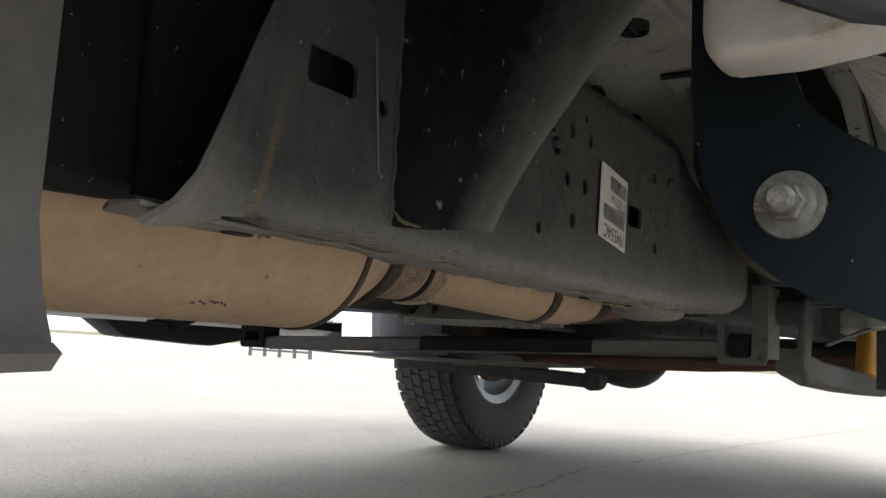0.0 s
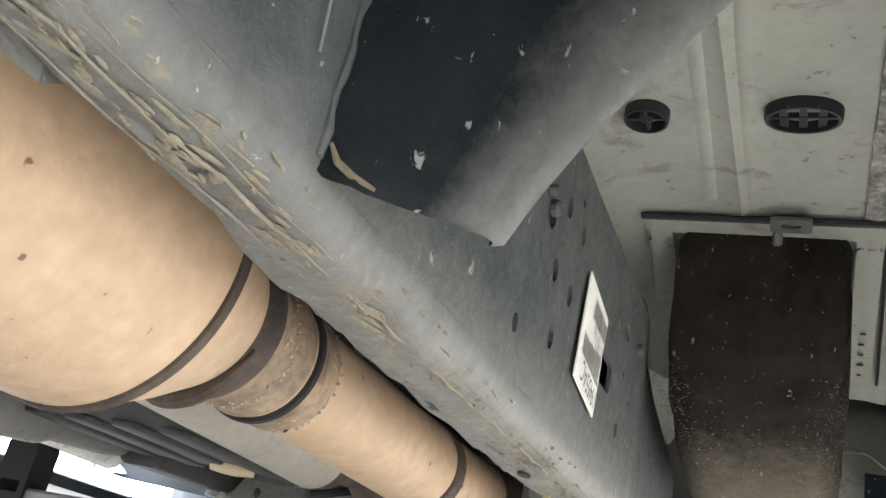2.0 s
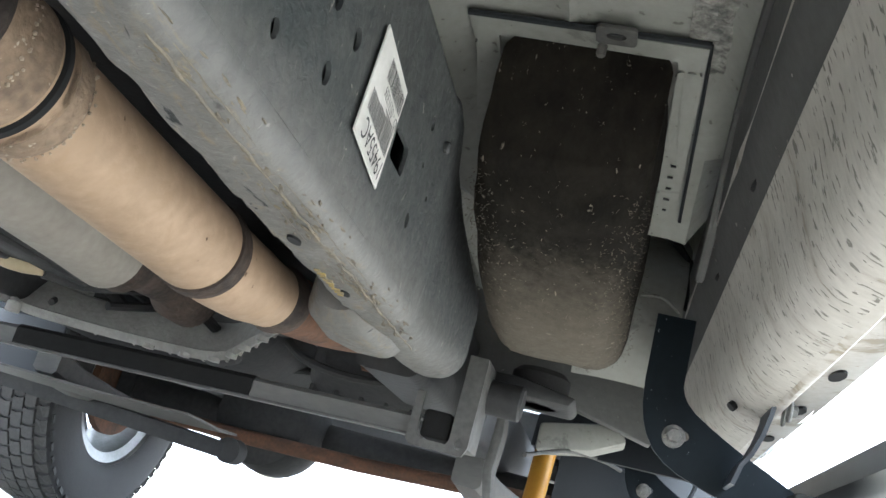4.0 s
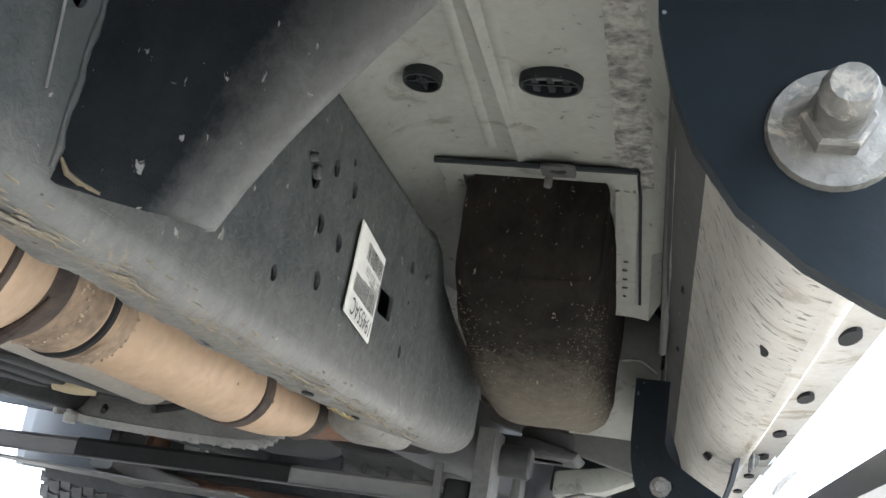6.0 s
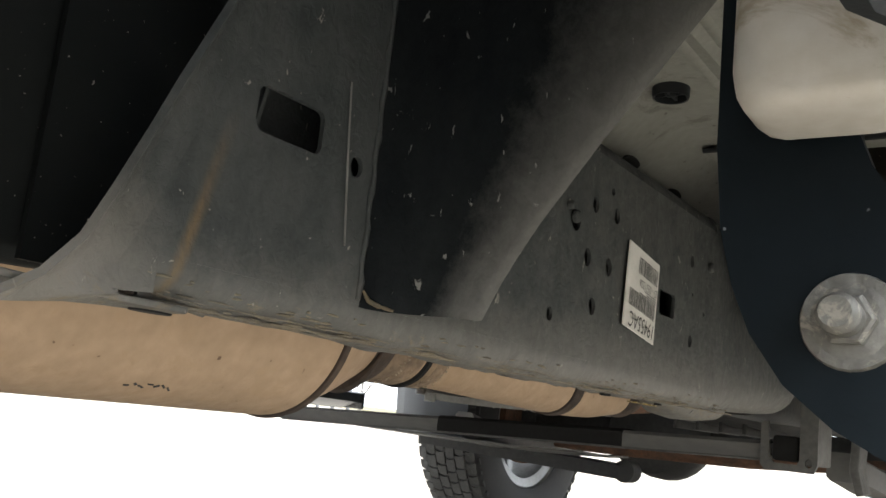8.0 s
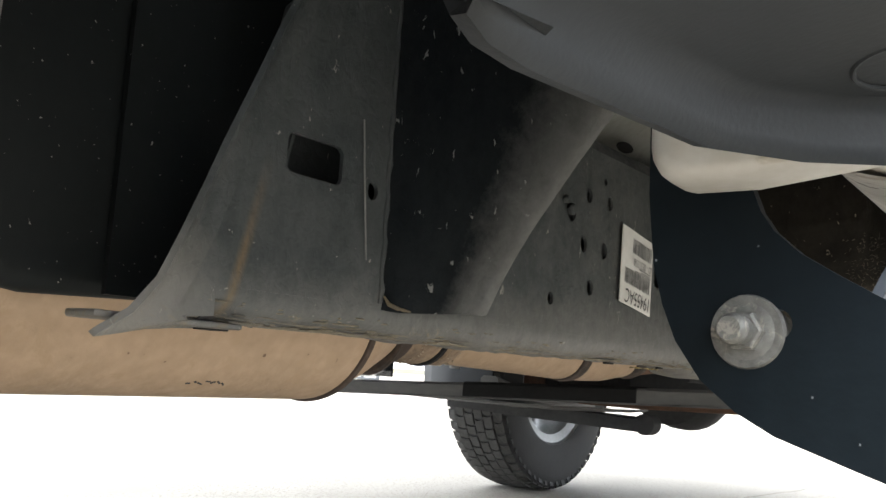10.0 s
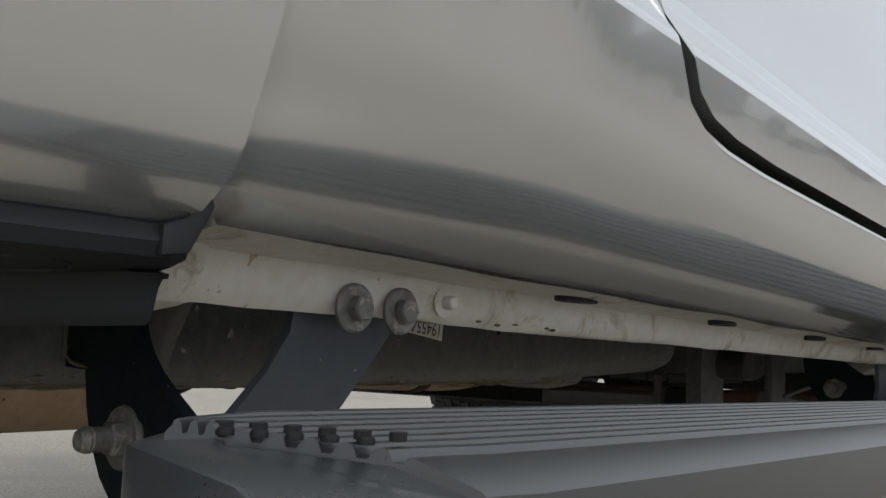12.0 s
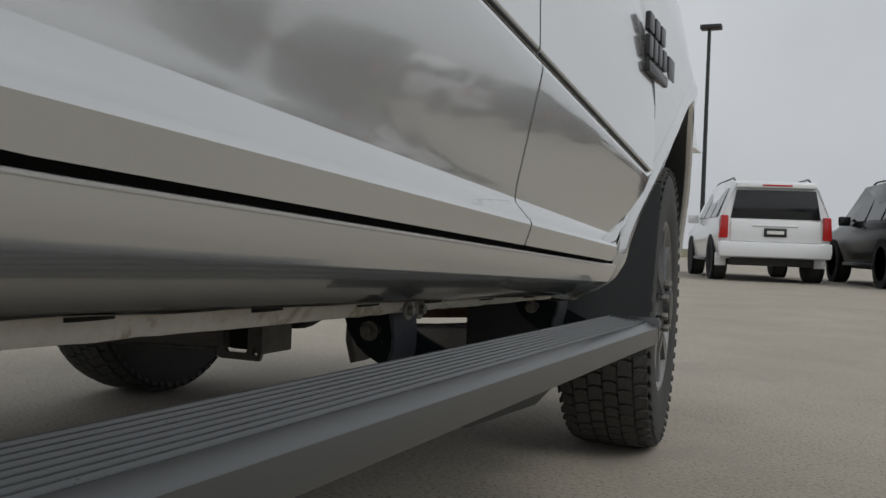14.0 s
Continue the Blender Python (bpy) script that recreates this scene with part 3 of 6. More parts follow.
    for y, x0, x1, z0, z1, r in ((-1.835, .463, .5295, .4445, .686, .02), (-1.80, .463, .5285, .4445, .682, .022), (-1.76, .460, .523, .4455, .676, .026), (-1.72, .452, .516, .447, .67, .03),
                                 (-1.62, .436, .515, .450, .65, .036), (-1.50, .428, .518, .455, .625, .04), (-1.42, .428, .52, .46, .612, .042), (-1.385, .432, .516, .466, .604, .04), (-1.37, .447, .502, .482, .59, .026)):
        rings.append([(x, y, z) for x, z in rrect(x0, x1, z0, z1, r, 5)])
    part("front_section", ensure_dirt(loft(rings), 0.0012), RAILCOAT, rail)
    # bulge welded below
    rings = []
    for y, x0, x1, z0, z1 in ((-1.80, .425, .478, .446, .50), (-1.77, .41, .488, .434, .52), (-1.70, .405, .49, .431, .52), (-1.63, .41, .486, .436, .52), (-1.59, .425, .468, .448, .51)):
        rings.append([(x, y, z) for x, z in rrect(x0, x1, z0, z1, 0.024, 4)])
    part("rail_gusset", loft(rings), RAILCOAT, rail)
    # inner continuation towards the nose and recessed rear rail
    part("forward_rail", prism(rrect(0.36, 0.46, 0.455, 0.62, 0.02), "y", -1.40, 0.75), DARKMETAL, rail)
    rings = []
    for y, x0, x1, z0, z1 in ((-2.56, .440, .475, .47, .70), (-2.66, .438, .474, .455, .71), (-2.74, .436, .472, .452, .72), (-2.82, .432, .47, .464, .73), (-3.0, .36, .468, .52, .76), (-3.4, .36, .47, .60, .80), (-5.3, .36, .47, .58, .76)):
        rings.append([(x, y, z) for x, z in rrect(x0, x1, z0, z1, 0.015, 5)])
    part("rear_rail", loft(rings), MOUNT, rail, "smooth black rear frame rail")
    # small bolt heads and clips on the face
    part("drain_hole", prism(ring(0.510, -2.640, .0075, .013, 16), "z", .4376, .4432), BLACK, rail)
    for y, x, a, b in ((-2.04, .49, .005, .010), (-1.90, .492, .004, .008)):
        part("drain_hole", prism(ring(x, y, a, b, 12), "z", .4405, .4426), BLACK, rail)
    for y, z, r in ((-2.218, .592, .006), (-1.86, .614, .006), (-2.23, .60, .004)):
        part("rivet_head", lathe([(r, 0), (r, .004), (r * .7, .006)], "x", (0.5308, y, z), n=10), RAILCOAT, rail)
    # yellow inspection paint under the rail
    rnd = random.Random(21)
    bm = bmesh.new()
    for i in range(9):
        y = -1.975 + i * .009
        box(.486, .486 + rnd.uniform(.004, .009), y, y + rnd.uniform(.003, .006), .4385, .4400, bm=bm)
    ob = part("paint_dab", bm, YELLOWDUST, rail, "worn yellow paint marks")
    ob["kind"] = "stuff"
    return rail


rail = build_rail()


def build_label(parent):
    """A paper part label, turned head down on the rail."""
    u, v = Vector((0, 0.0795, -0.0115)), Vector((0, -0.004, -0.0865))
    o = Vector((0.5335, -2.103, 0.596))
    base = bmesh.new()
    c = [o, o + u, o + u + v, o + v]
    vs = [base.verts.new(p) for p in c]
    f = base.faces.new(vs)
    ext = bmesh.ops.extrude_face_region(base, geom=[f])
    bmesh.ops.translate(base, vec=(0.0012, 0, 0), verts=[g for g in ext["geom"] if isinstance(g, bmesh.types.BMVert)])
    lab = part("part_label", base, LABELWHITE, parent, "white paper part label with black print, glued upside down", smooth=False)
    # bars of the two barcodes
    rnd = random.Random(2)
    bm = bmesh.new()
    for u0, u1, v0, v1 in ((0.32, 0.94, 0.10, 0.30), (0.10, 0.92, 0.53, 0.73)):
        x = u0
        while x < u1:
            w = rnd.choice((0.008, 0.012, 0.02))
            q = [o + u * a + v * b + Vector((0.002, 0, 0)) for a, b in ((x, v0), (x + w, v0), (x + w, v1), (x, v1))]
            bm.faces.new([bm.verts.new(p) for p in q])
            x += w + rnd.choice((0.008, 0.012, 0.016))
    for u0, u1, b in ((0.55, 0.95, 0.455), (0.62, 0.95, 0.485), (0.4, 0.95, 0.51)):
        q = [o + u * a + v * k + Vector((0.002, 0, 0)) for a, k in ((u0, b), (u1, b), (u1, b + 0.012), (u0, b + 0.012))]
        bm.faces.new([bm.verts.new(p) for p in q])
    part("barcode", bm, INK, lab, smooth=False)
    for text, size, ua, vb, wide in (("19455AC", 0.022, 0.97, 0.78, 0.92), ("ID - 0531336", 0.0115, 0.97, 0.345, 0.82)):
        cu = bpy.data.curves.new("print", "FONT")
        cu.body, cu.size = text, size
        cu.materials.append(INK)
        ob = new("print", cu)
        ob.parent = lab
        # letters run towards -u, their tops towards +v
        ex, ey = -u.normalized(), v.normalized()
        ez = ex.cross(ey)
        start = o + u * ua + v * vb
        width = len(text) * size * 0.56
        sx = wide * u.length / width
        ob.matrix_basis = Matrix.Translation(start + Vector((0.0022, 0, 0))) @ Matrix((ex, ey, ez)).transposed().to_4x4() @ Matrix.Diagonal((sx, 1, 1, 1))
    return lab


build_label(rail)


def build_mount():
    """The cab mount bracket: a hollow face that runs out from the rail to a rolled outer rim."""
    rim = [(.462, .580), (.466, .586), (.474, .590), (.490, .598), (.510, .610), (.530, .623), (.550, .638), (.580, .661), (.620, .694), (.670, .735), (.720, .768), (.772, .790)]
    rows = []
    for k, (z, xr) in enumerate(rim):
        w = xr - .532
        lift = .003 if k == 0 else 0.0
        wob = .0008 * math.sin(z * 60)
        row = [(.5240, -2.502, z + .003), (.5290, -2.4985, z + .002), (.5345, -2.4945, z + .001), (.543, -2.4905, z)]
        for f in (.25, .42, .58, .72, .84):
            # hollow between the weld and the rim
            row.append((.532 + w * f, -2.495 + .046 * f ** 1.6 + .012 * math.sin(math.pi * f), z + lift * f))
        row += [(xr - .010, -2.4495, z + lift), (xr - .004 + wob, -2.447, z + lift), (xr - .001 + wob, -2.4435, z + lift), (xr + .0005 + wob, -2.4385, z + lift), (xr - .002, -2.4345, z + lift)]
        rows.append(row)
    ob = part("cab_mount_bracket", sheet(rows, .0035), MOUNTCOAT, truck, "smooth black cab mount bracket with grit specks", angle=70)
    bead = [(.5305, -2.5005 + .0012 * math.sin(i * 2.1), .468 + i * .012) for i in range(25)]
    part("mount_weld", tube(bead, [.0020 + .0009 * math.sin(i * 2.3) for i in range(25)], n=7), RAILCOAT, ob)
    part("rust_run", tube([(.5345, -2.5005, .474), (.537, -2.497, .468), (.541, -2.4915, .4655), (.548, -2.484, .4635)], [.0008, .0016, .0016, .0008], n=6), STREAK, ob, "orange rust at the end of the weld")
    part("mount_bolt", lathe([(.02, 0), (.02, .006), (.012, .008), (.012, .03)], "z", (0.66, -2.40, 0.745), n=12), ZINC, ob)
    return ob


mount = build_mount()


def build_arm_bracket():
    """Trailing arm bracket below the rear rail, curled along its lower edge."""
    rows = []
    for k in np.linspace(0, 1, 9):
        x, y = 0.607 + 0.05 * k, -2.8465 - 0.18 * k
        z0 = 0.364 - 0.004 * k
        rows.append([(x, y, 0.70), (x - 0.002, y, 0.55), (x - 0.004, y, z0 + 0.05), (x + 0.004, y, z0 + 0.018), (x + 0.014, y, z0 - 0.002), (x + 0.028, y - .004, z0 - 0.010), (x + 0.034, y - .004, z0 - 0.003)])
    ob = part("trailing_arm_bracket", sheet(rows, 0.006), BARGREY, truck, "dusty grey steel bracket with a curled lower edge")
    part("bracket_back", prism([(.45, -3.04), (.645, -3.04), (.645, -3.15), (.45, -3.15)], "z", 0.40, 0.70), MOUNT, ob)
    return ob


build_arm_bracket()


# ---------------------------------------------------------------- cab floor
def build_floor():
    bm = bmesh.new()
    xs = [-0.80, -0.40, -0.2, 0.0, 0.2, 0.40, 0.44, 0.515, 0.56, 0.612, 0.62, 0.628, 0.66, 0.70, 0.755, 0.775, 0.81]
    zs = [0.775, 0.73, 0.76, 0.80, 0.76, 0.73, 0.72, 0.775, 0.776, 0.776, 0.771, 0.776, 0.776, 0.776, 0.775, 0.772, 0.74]
    ys = [-2.64, -2.6, -2.4, -2.2, -2.0, -1.88, -1.80, -1.7, -1.58, -1.545, -1.3, -1.1, -.95]
    rows = [[(x, y, z + (0.006 if y < -2.62 else 0) - ((min(.10, max(0.0, y + 1.80) * .45) if y < -1.56 else -.09) if .5 < x < .80 else 0)) for x, z in zip(xs, zs)] for y in ys]
    floor = part("cab_floor", sheet(rows, 0.004), FLOORPAN, truck, "light grey sealed underbody floor pan")
    for x0, x1 in ((.597, .585), (.634, .622)):
        rows = []
        for y in np.linspace(-2.60, -1.895, 12):
            x = x0 + (x1 - x0) * (y + 2.1) / .19 * .5
            rows.append([(x + dx, y, .7775 - dz) for dx, dz in ((-.010, 0), (-.006, .0035), (0, .005), (.006, .0035), (.010, 0))])
        part("floor_bead", sheet(rows, .002), FLOORPAN, floor)
    # oval and round grommets
    for x, y, a, b, name in ((.549, -2.060, .0195, .0195, "floor_plug"), (.679, -2.062, .0305, .0205, "floor_plug")):
        own = lathe([(1.10, .7765), (1.10, .7735), (1.03, .7725), (1.02, .7625), (.99, .7605), (.90, .7605), (.87, .7625), (.86, .7735), (.5, .7745)], "z", (0, 0, 0), n=32)
        plug = part(name, join(None, own, Matrix.Translation((x, y, 0)) @ Matrix.Diagonal((a, b, 1, 1))), PLASTIC, floor, "black plastic floor plug with clips")
        part("plug_web", box(x - a * .86, x + a * .86, y - .0014, y + .0014, .7630, .7752), PLASTIC, plug)
        if a == b:
            part("plug_web", box(x - .0014, x + .0014, y - b * .86, y + b * .86, .7632, .7752), PLASTIC, plug)
            part("plug_boss", lathe([(.0065, .7745), (.0065, .7635), (.004, .763), (.0035, .771)], "z", (x, y, 0), n=14), PLASTIC, plug)
        else:
            for k in (-.5, 0.0, .5):
                part("clip", box(x + k * a - .0035, x + k * a + .0035, y - b * .80, y + b * .8, .7640, .7752, .0008), PLASTIC, plug)
            for k in (-.42, .10):
                part("clip_tab", box(x + k * a, x + k * a + .010, y - b * .95, y - b * .55, .7615, .7640, .0008), HANGER, plug)
    # holes at the floor's edge above the rail
    for y, z in ((-1.985, .716), (-1.85, .712)):
        own = prism(ring(0.0, 0.0, 0.007, 0.020, 16), "z", 0.0, 0.003)
        part("edge_slot", join(None, own, Matrix.Translation((0.475, y, z)) @ Matrix.Rotation(radians(-36), 4, "Y")), BLACK, floor)
    # ridge of brushed sealer on the outboard edge
    rnd = random.Random(8)
    rows = []
    for i in range(70):
        y = -2.62 + i * 0.0117
        rows.append([(x, y, 0.7705 - 0.004 * noise.noise(Vector((x * 60, y * 25, 0)))) for x in np.linspace(0.735, 0.80, 6)])
    part("sealer_strip", sheet(rows, 0.003), SEALER, floor, "rough brushed seam sealer")
    # opening frame of the heat shield
    thing_part_frame(floor)
    return floor


def thing_part_frame(floor):
    bm = plate([(.517, -1.863), (.757, -1.863), (.757, -1.62), (.733, -1.62), (.730, -1.832), (.545, -1.832), (.542, -1.62), (.517, -1.62)], [], "z", 0.762, 0.767)
    bmesh.ops.subdivide_edges(bm, edges=bm.edges[:], cuts=3)
    for v in bm.verts:
        v.co.z -= max(0.0, v.co.y + 1.80) * 0.48
    ob = part("shield_frame", bm, FLOORPAN, floor, "painted steel frame round the heat shield")
    bm = bmesh.new()
    tube([(.516, -1.866, .764), (.758, -1.868, .764)], 0.0035, n=6, bm=bm)
    tube([(.758, -1.868, .764), (.760, -1.80, .762), (.764, -1.62, .678)], 0.002, n=6, bm=bm)
    part("shield_seal", bm, PLASTIC, ob)
    tab = plate(rrect(.648, .688, -1.886, -1.856, .005), [ring(.668, -1.871, .010, .006, 12)], "z", 0.756, 0.760)
    part("tab", tab, HANGER, ob)
    part("stud", nut((.655, -1.852, .744), "z", .005, .014), ZINC, ob)
    for x, y in ((.530, -1.80), (.743, -1.80)):
        part("slot_tab", plate(rrect(x - .012, x + .012, y - .022, y + .022, .004), [rrect(x - .005, x + .005, y - .014, y + .012, .003)], "z", 0.757, 0.7605), FLOORPAN, ob)
    bm = bmesh.new()
    rnd = random.Random(1)
    for i in range(5):
        y = -1.70 + i * 0.015
        zz = .7595 - (y + 1.80) * .48
        box((.744 - rnd.uniform(.002, .004)), .744 + rnd.uniform(.002, .004), y, y + .003, zz - .0015, zz, bm=bm)
    part("stencil", bm, INK, ob, smooth=False)
    return ob


floor = build_floor()


def build_wheelhouse():
    """Pressed shapes between the pad and the rocker."""
    curve = smooth_path([(0, -1.16, .84), (0, -1.25, .785), (0, -1.32, .735), (0, -1.365, .69), (0, -1.388, .64), (0, -1.38, .58), (0, -1.33, .53)], 4)
    rows = [[(x, q[1] - .012 * math.sin((x - .66) / .137 * math.pi), q[2]) for x in np.linspace(.66, .797, 8)] for q in curve]
    hump = part("floor_hump", sheet(rows, 0.004), FLOORPAN, floor, "pressed grey floor hump")
    part("hump_gap", tube(smooth_path([(.70, -1.17, .836), (.735, -1.20, .82), (.765, -1.262, .782), (.793, -1.33, .734)], 5), [.003, .005, .007, .009, .011, .012, .013, .013, .012, .011, .010, .009, .008, .006, .005, .003], n=8), BLACK, hump)
    part("hump_seam", tube([(.796, -1.335, .732), (.798, -1.368, .69), (.798, -1.392, .64)], .0025, n=6), BLACK, hump)
    part("hump_rib", tube(smooth_path([(.735, -1.402, .645), (.765, -1.402, .648), (.792, -1.398, .632)], 4), .0022, n=6), FLOORPAN, hump)
    # bent flange where the rocker wall meets the floor
    pts = smooth_path([(.800, -2.55, .752), (.799, -2.2, .750), (.797, -1.95, .742), (.797, -1.84, .722), (.798, -1.75, .690), (.800, -1.662, .653), (.800, -1.60, .62)], 6)
    part("wall_flange", tube(pts, [.006] * len(pts), n=8), WALLDARK, floor, "bent sheet metal flange")
    return hump


build_wheelhouse()


def build_shield():
    rings = []
    for y, z0, r in ((-1.835, .62, .02), (-1.80, .575, .03), (-1.76, .553, .04), (-1.70, .530, .046), (-1.60, .503, .05), (-1.50, .496, .05), (-1.42, .505, .045), (-1.38, .54, .03)):
        top = 0.768
        taper = 0.0 if y > -1.8 else 0.004
        rings.append([(x, y, z) for x, z in rrect(.550 + taper, .731 - taper, z0 + .016, top, r, 5)])
    # the rear face leans: its top stays at the frame
    bm = loft(rings)
    bmesh.ops.subdivide_edges(bm, edges=bm.edges[:], cuts=2, use_grid_fill=True)
    for v in bm.verts:
        v.co += Vector(noise.noise_vector(v.co * 25)) * 0.0022
        v.co += Vector(noise.noise_vector(v.co * 90)) * 0.0012
    rnd = random.Random(77)
    fuzz = bmesh.new()
    low = [f for f in bm.faces if f.calc_center_median().z < .62 and f.calc_center_median().y < -1.46]
    for k in range(2600):
        f = rnd.choice(low)
        c = f.calc_center_median()
        if rnd.random() < (c.z - .48) * 5:
            continue
        nn = (c - Vector((.64, -1.6, .66))).normalized()
        q = c + Vector((rnd.uniform(-.010, .010), rnd.uniform(-.010, .010), rnd.uniform(-.006, .006))) + nn * .001
        d = Vector((rnd.gauss(0, 1), rnd.gauss(0, .5), rnd.gauss(0, .5)))
        d = (d - nn * d.dot(nn)).normalized() * rnd.uniform(.002, .0055)
        w = d.cross(nn).normalized() * rnd.uniform(.0002, .00045)
        a, b, m = q - d / 2, q + d / 2 + nn * rnd.uniform(0, .002), q + nn * rnd.uniform(.0008, .003) + w * 3
        vs = [fuzz.verts.new(p) for p in (a, m - w, b, m + w)]
        top = fuzz.verts.new(m + nn * .0005)
        for i in range(4):
            fuzz.faces.new((vs[i], vs[(i + 1) % 4], top))
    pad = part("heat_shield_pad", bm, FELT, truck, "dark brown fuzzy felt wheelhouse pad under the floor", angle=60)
    hair = part("felt_fibre", fuzz, FIBRE, pad, "pale loose felt fibres", smooth=False)
    hair["kind"] = "stuff"
    return pad


build_shield()


# ---------------------------------------------------------------- cab side, rocker and doors
OUT = [(.488, .914), (.505, .921), (.509, .942), (.511, .957), (.515, .973), (.522, .991), (.533, 1.0095), (.5448, 1.0265), (.5460, 1.0280), (.562, 1.0365), (.581, 1.043), (.60, 1.049), (.616, 1.054), (.622, 1.052), (.628, 1.046), (.645, 1.031), (.652, 1.029),
       (.67, 1.031), (.72, 1.041), (.78, 1.053), (.815, 1.060), (.826, 1.0615), (.832, 1.0595), (.842, 1.0515), (.8435, 1.0510), (.852, 1.0560), (.8535, 1.0563), (.87, 1.056), (1.0, 1.051), (1.15, 1.035), (1.30, 1.005)]
FALL = [(.488, -.018), (.511, -.032), (.545, -.042), (.581, -.048), (.622, -.052), (.65, -.062), (.70, -.085), (.82, -.115), (1.3, -.115)]
LEVELS = sorted(set([z for z, _ in OUT] + [.500, .507, .511, .515, .521, .530, .541, .555, .571, .590, .608, .619, .625, .632, .638, .66, .69, .75, .80, .822, .86, .90, .95, 1.08, 1.22]))


def side(y, level, inset=0.0):
    """A place on the body side: its level is its height at the middle of the cab."""
    # the crease along the sill runs out towards the rear corner
    x = interp(level, OUT)
    if .522 < level < .581:
        x += (interp(level, [(.522, .991), (.533, 1.010), (.541, 1.0195), (.548, 1.026), (.555, 1.0315), (.562, 1.036), (.571, 1.040), (.581, 1.043)]) - x) * interp(y, [(-2.42, 1), (-2.12, 0)])
    return (x - inset, y, level + interp(level, FALL) * (y + 1.5))


GAP = [(-2.448, 1.30), (-2.443, .70), (-2.440, .655), (-2.434, .628), (-2.424, .608), (-2.408, .595), (-2.385, .587), (-2.35, .583), (-2.29, .581), (-1.0, .581), (-.90, .583)]


def wall_strip(cols, inset=0.0):
    """Sheet over columns (y, low level, high level) that follows the body side."""
    bm = bmesh.new()
    prev = None
    for y, lo, hi in cols:
        row = [bm.verts.new(side(y, min(max(z, lo), hi), inset)) for z in LEVELS]
        if prev:
            for i in range(len(LEVELS) - 1):
                bm.faces.new((prev[i], row[i], row[i + 1], prev[i + 1]))
        prev = row
    bmesh.ops.remove_doubles(bm, verts=bm.verts, dist=0.0002)
    bmesh.ops.dissolve_degenerate(bm, edges=bm.edges, dist=0.0002)
    return bm


def solid(bm, t):
    bmesh.ops.recalc_face_normals(bm, faces=bm.faces)
    bmesh.ops.solidify(bm, geom=bm.faces[:], thickness=t)
    return bm


def gap_at(y):
    return interp(y, GAP)


def build_cab():
    # sill and quarter panel below and behind the doors
    ys = sorted(set([-2.6592, -2.654, -2.645, -2.636, -2.625, -2.61, -2.59, -2.575, -2.56, -2.54, -2.52, -2.50, -2.48, -2.455] + [y for y, _ in GAP] + list(np.linspace(-2.2, -.95, 9)) + [-.925, -.908]))
    cols = []
    for y in ys:
        hi = 1.30 if y <= -2.448 else gap_at(y)
        cols.append((y, .511, hi))
    bm = wall_strip(cols)
    for v in bm.verts:
        if v.co.y < -2.49:
            roll = interp(v.co.z, [(.50, .002), (.535, .010), (.555, .028), (.60, .044), (.65, .034), (.72, .020), (.85, .016), (1.0, .008), (1.3, .004)])
            v.co.x -= ((-2.49 - v.co.y) / 0.169) ** 2 * roll
    panel = part("cab_side_panel", solid(bm, 0.006), PAINT, truck, "silver painted sill and rear quarter of the cab", angle=22)
    ends = [-2.424, -2.408, -2.385, -2.35, -2.30] + list(np.linspace(-2.25, -.93, 14))
    edge_line = [Vector(side(y, gap_at(y) - .0012)) for y in ends]
    part("sill_edge", tube([(q.x - .0022, q.y, q.z) for q in edge_line], [.0008, .0014, .0020] + [.0026] * (len(ends) - 3), n=10), PAINT, panel, "rolled upper edge of the sill")
    # rocker: underside and inner wall, one closed pressing
    prof = [(.798, .705), (.803, .655), (.829, .622), (.846, .585), (.857, .548), (.869, .520), (.888, .502), (.909, .4945), (.913, .4935), (.917, .4935), (.920, .4965), (.922, .501), (.9225, .5045), (.925, .5075), (.934, .5085), (.948, .5095), (.962, .5115)]
    inner_curve = [(q[0], q[1]) for q in smooth_path([(x, z, 0) for x, z in ((.798, .705), (.806, .655), (.826, .618), (.841, .583), (.852, .551), (.866, .522), (.886, .503), (.9085, .4955))], 4)]
    rings = []
    ys2 = list(np.linspace(-2.652, -.905, 71))
    for y in ys2:
        row = []
        for i, (x, z) in enumerate(prof):
            dent = 0.0018 * noise.noise(Vector((y * 9, i * 0.7, 0)))
            if i in (7, 8, 9, 10):
                dent += 0.0014 * noise.noise(Vector((y * 45, 4, 0)))
            row.append((x + dent * 0.5, y, z + drop(y) + dent - (.010 * (y + 1.5) if i > 12 else 0)))
        rings.append(row)
    bm = loft(rings, closed=False, caps=False)
    bm.verts.ensure_lookup_table()
    k = len(prof)
    bm.faces.new([bm.verts[i] for i in range(k)])
    rocker = part("rocker_panel", bm, SILL, truck, "dusty silver rocker underside with pinch flange and drain slots", angle=40)
    # inner, chipped face laid over the rocker
    rings = [[(x - 0.0020, y, z + drop(y) - 0.0020) for x, z in inner_curve[9:]] for y in np.linspace(-2.60, -.905, 36)]
    part("chipped_face", loft(rings, closed=False, caps=False), CHIPPED, rocker, "chipped and stone-worn inner rocker face")
    rings = [[(x - 0.0020, y, z + drop(y) - 0.0015) for x, z in inner_curve[:10]] for y in np.linspace(-2.60, -.905, 36)]
    part("inner_wall", loft(rings, closed=False, caps=False), WALLDARK, rocker, "dark grey inner rocker wall")
    for y, z in ((-1.86, .628), (-1.60, .628)):
        own = prism(ring(0, 0, .018, .007, 14), "x", -.003, .001)
        part("wall_slot", join(None, own, Matrix.Translation((.8235, y, z + drop(y))) @ Matrix.Rotation(radians(38), 4, "Y")), BLACK, rocker)
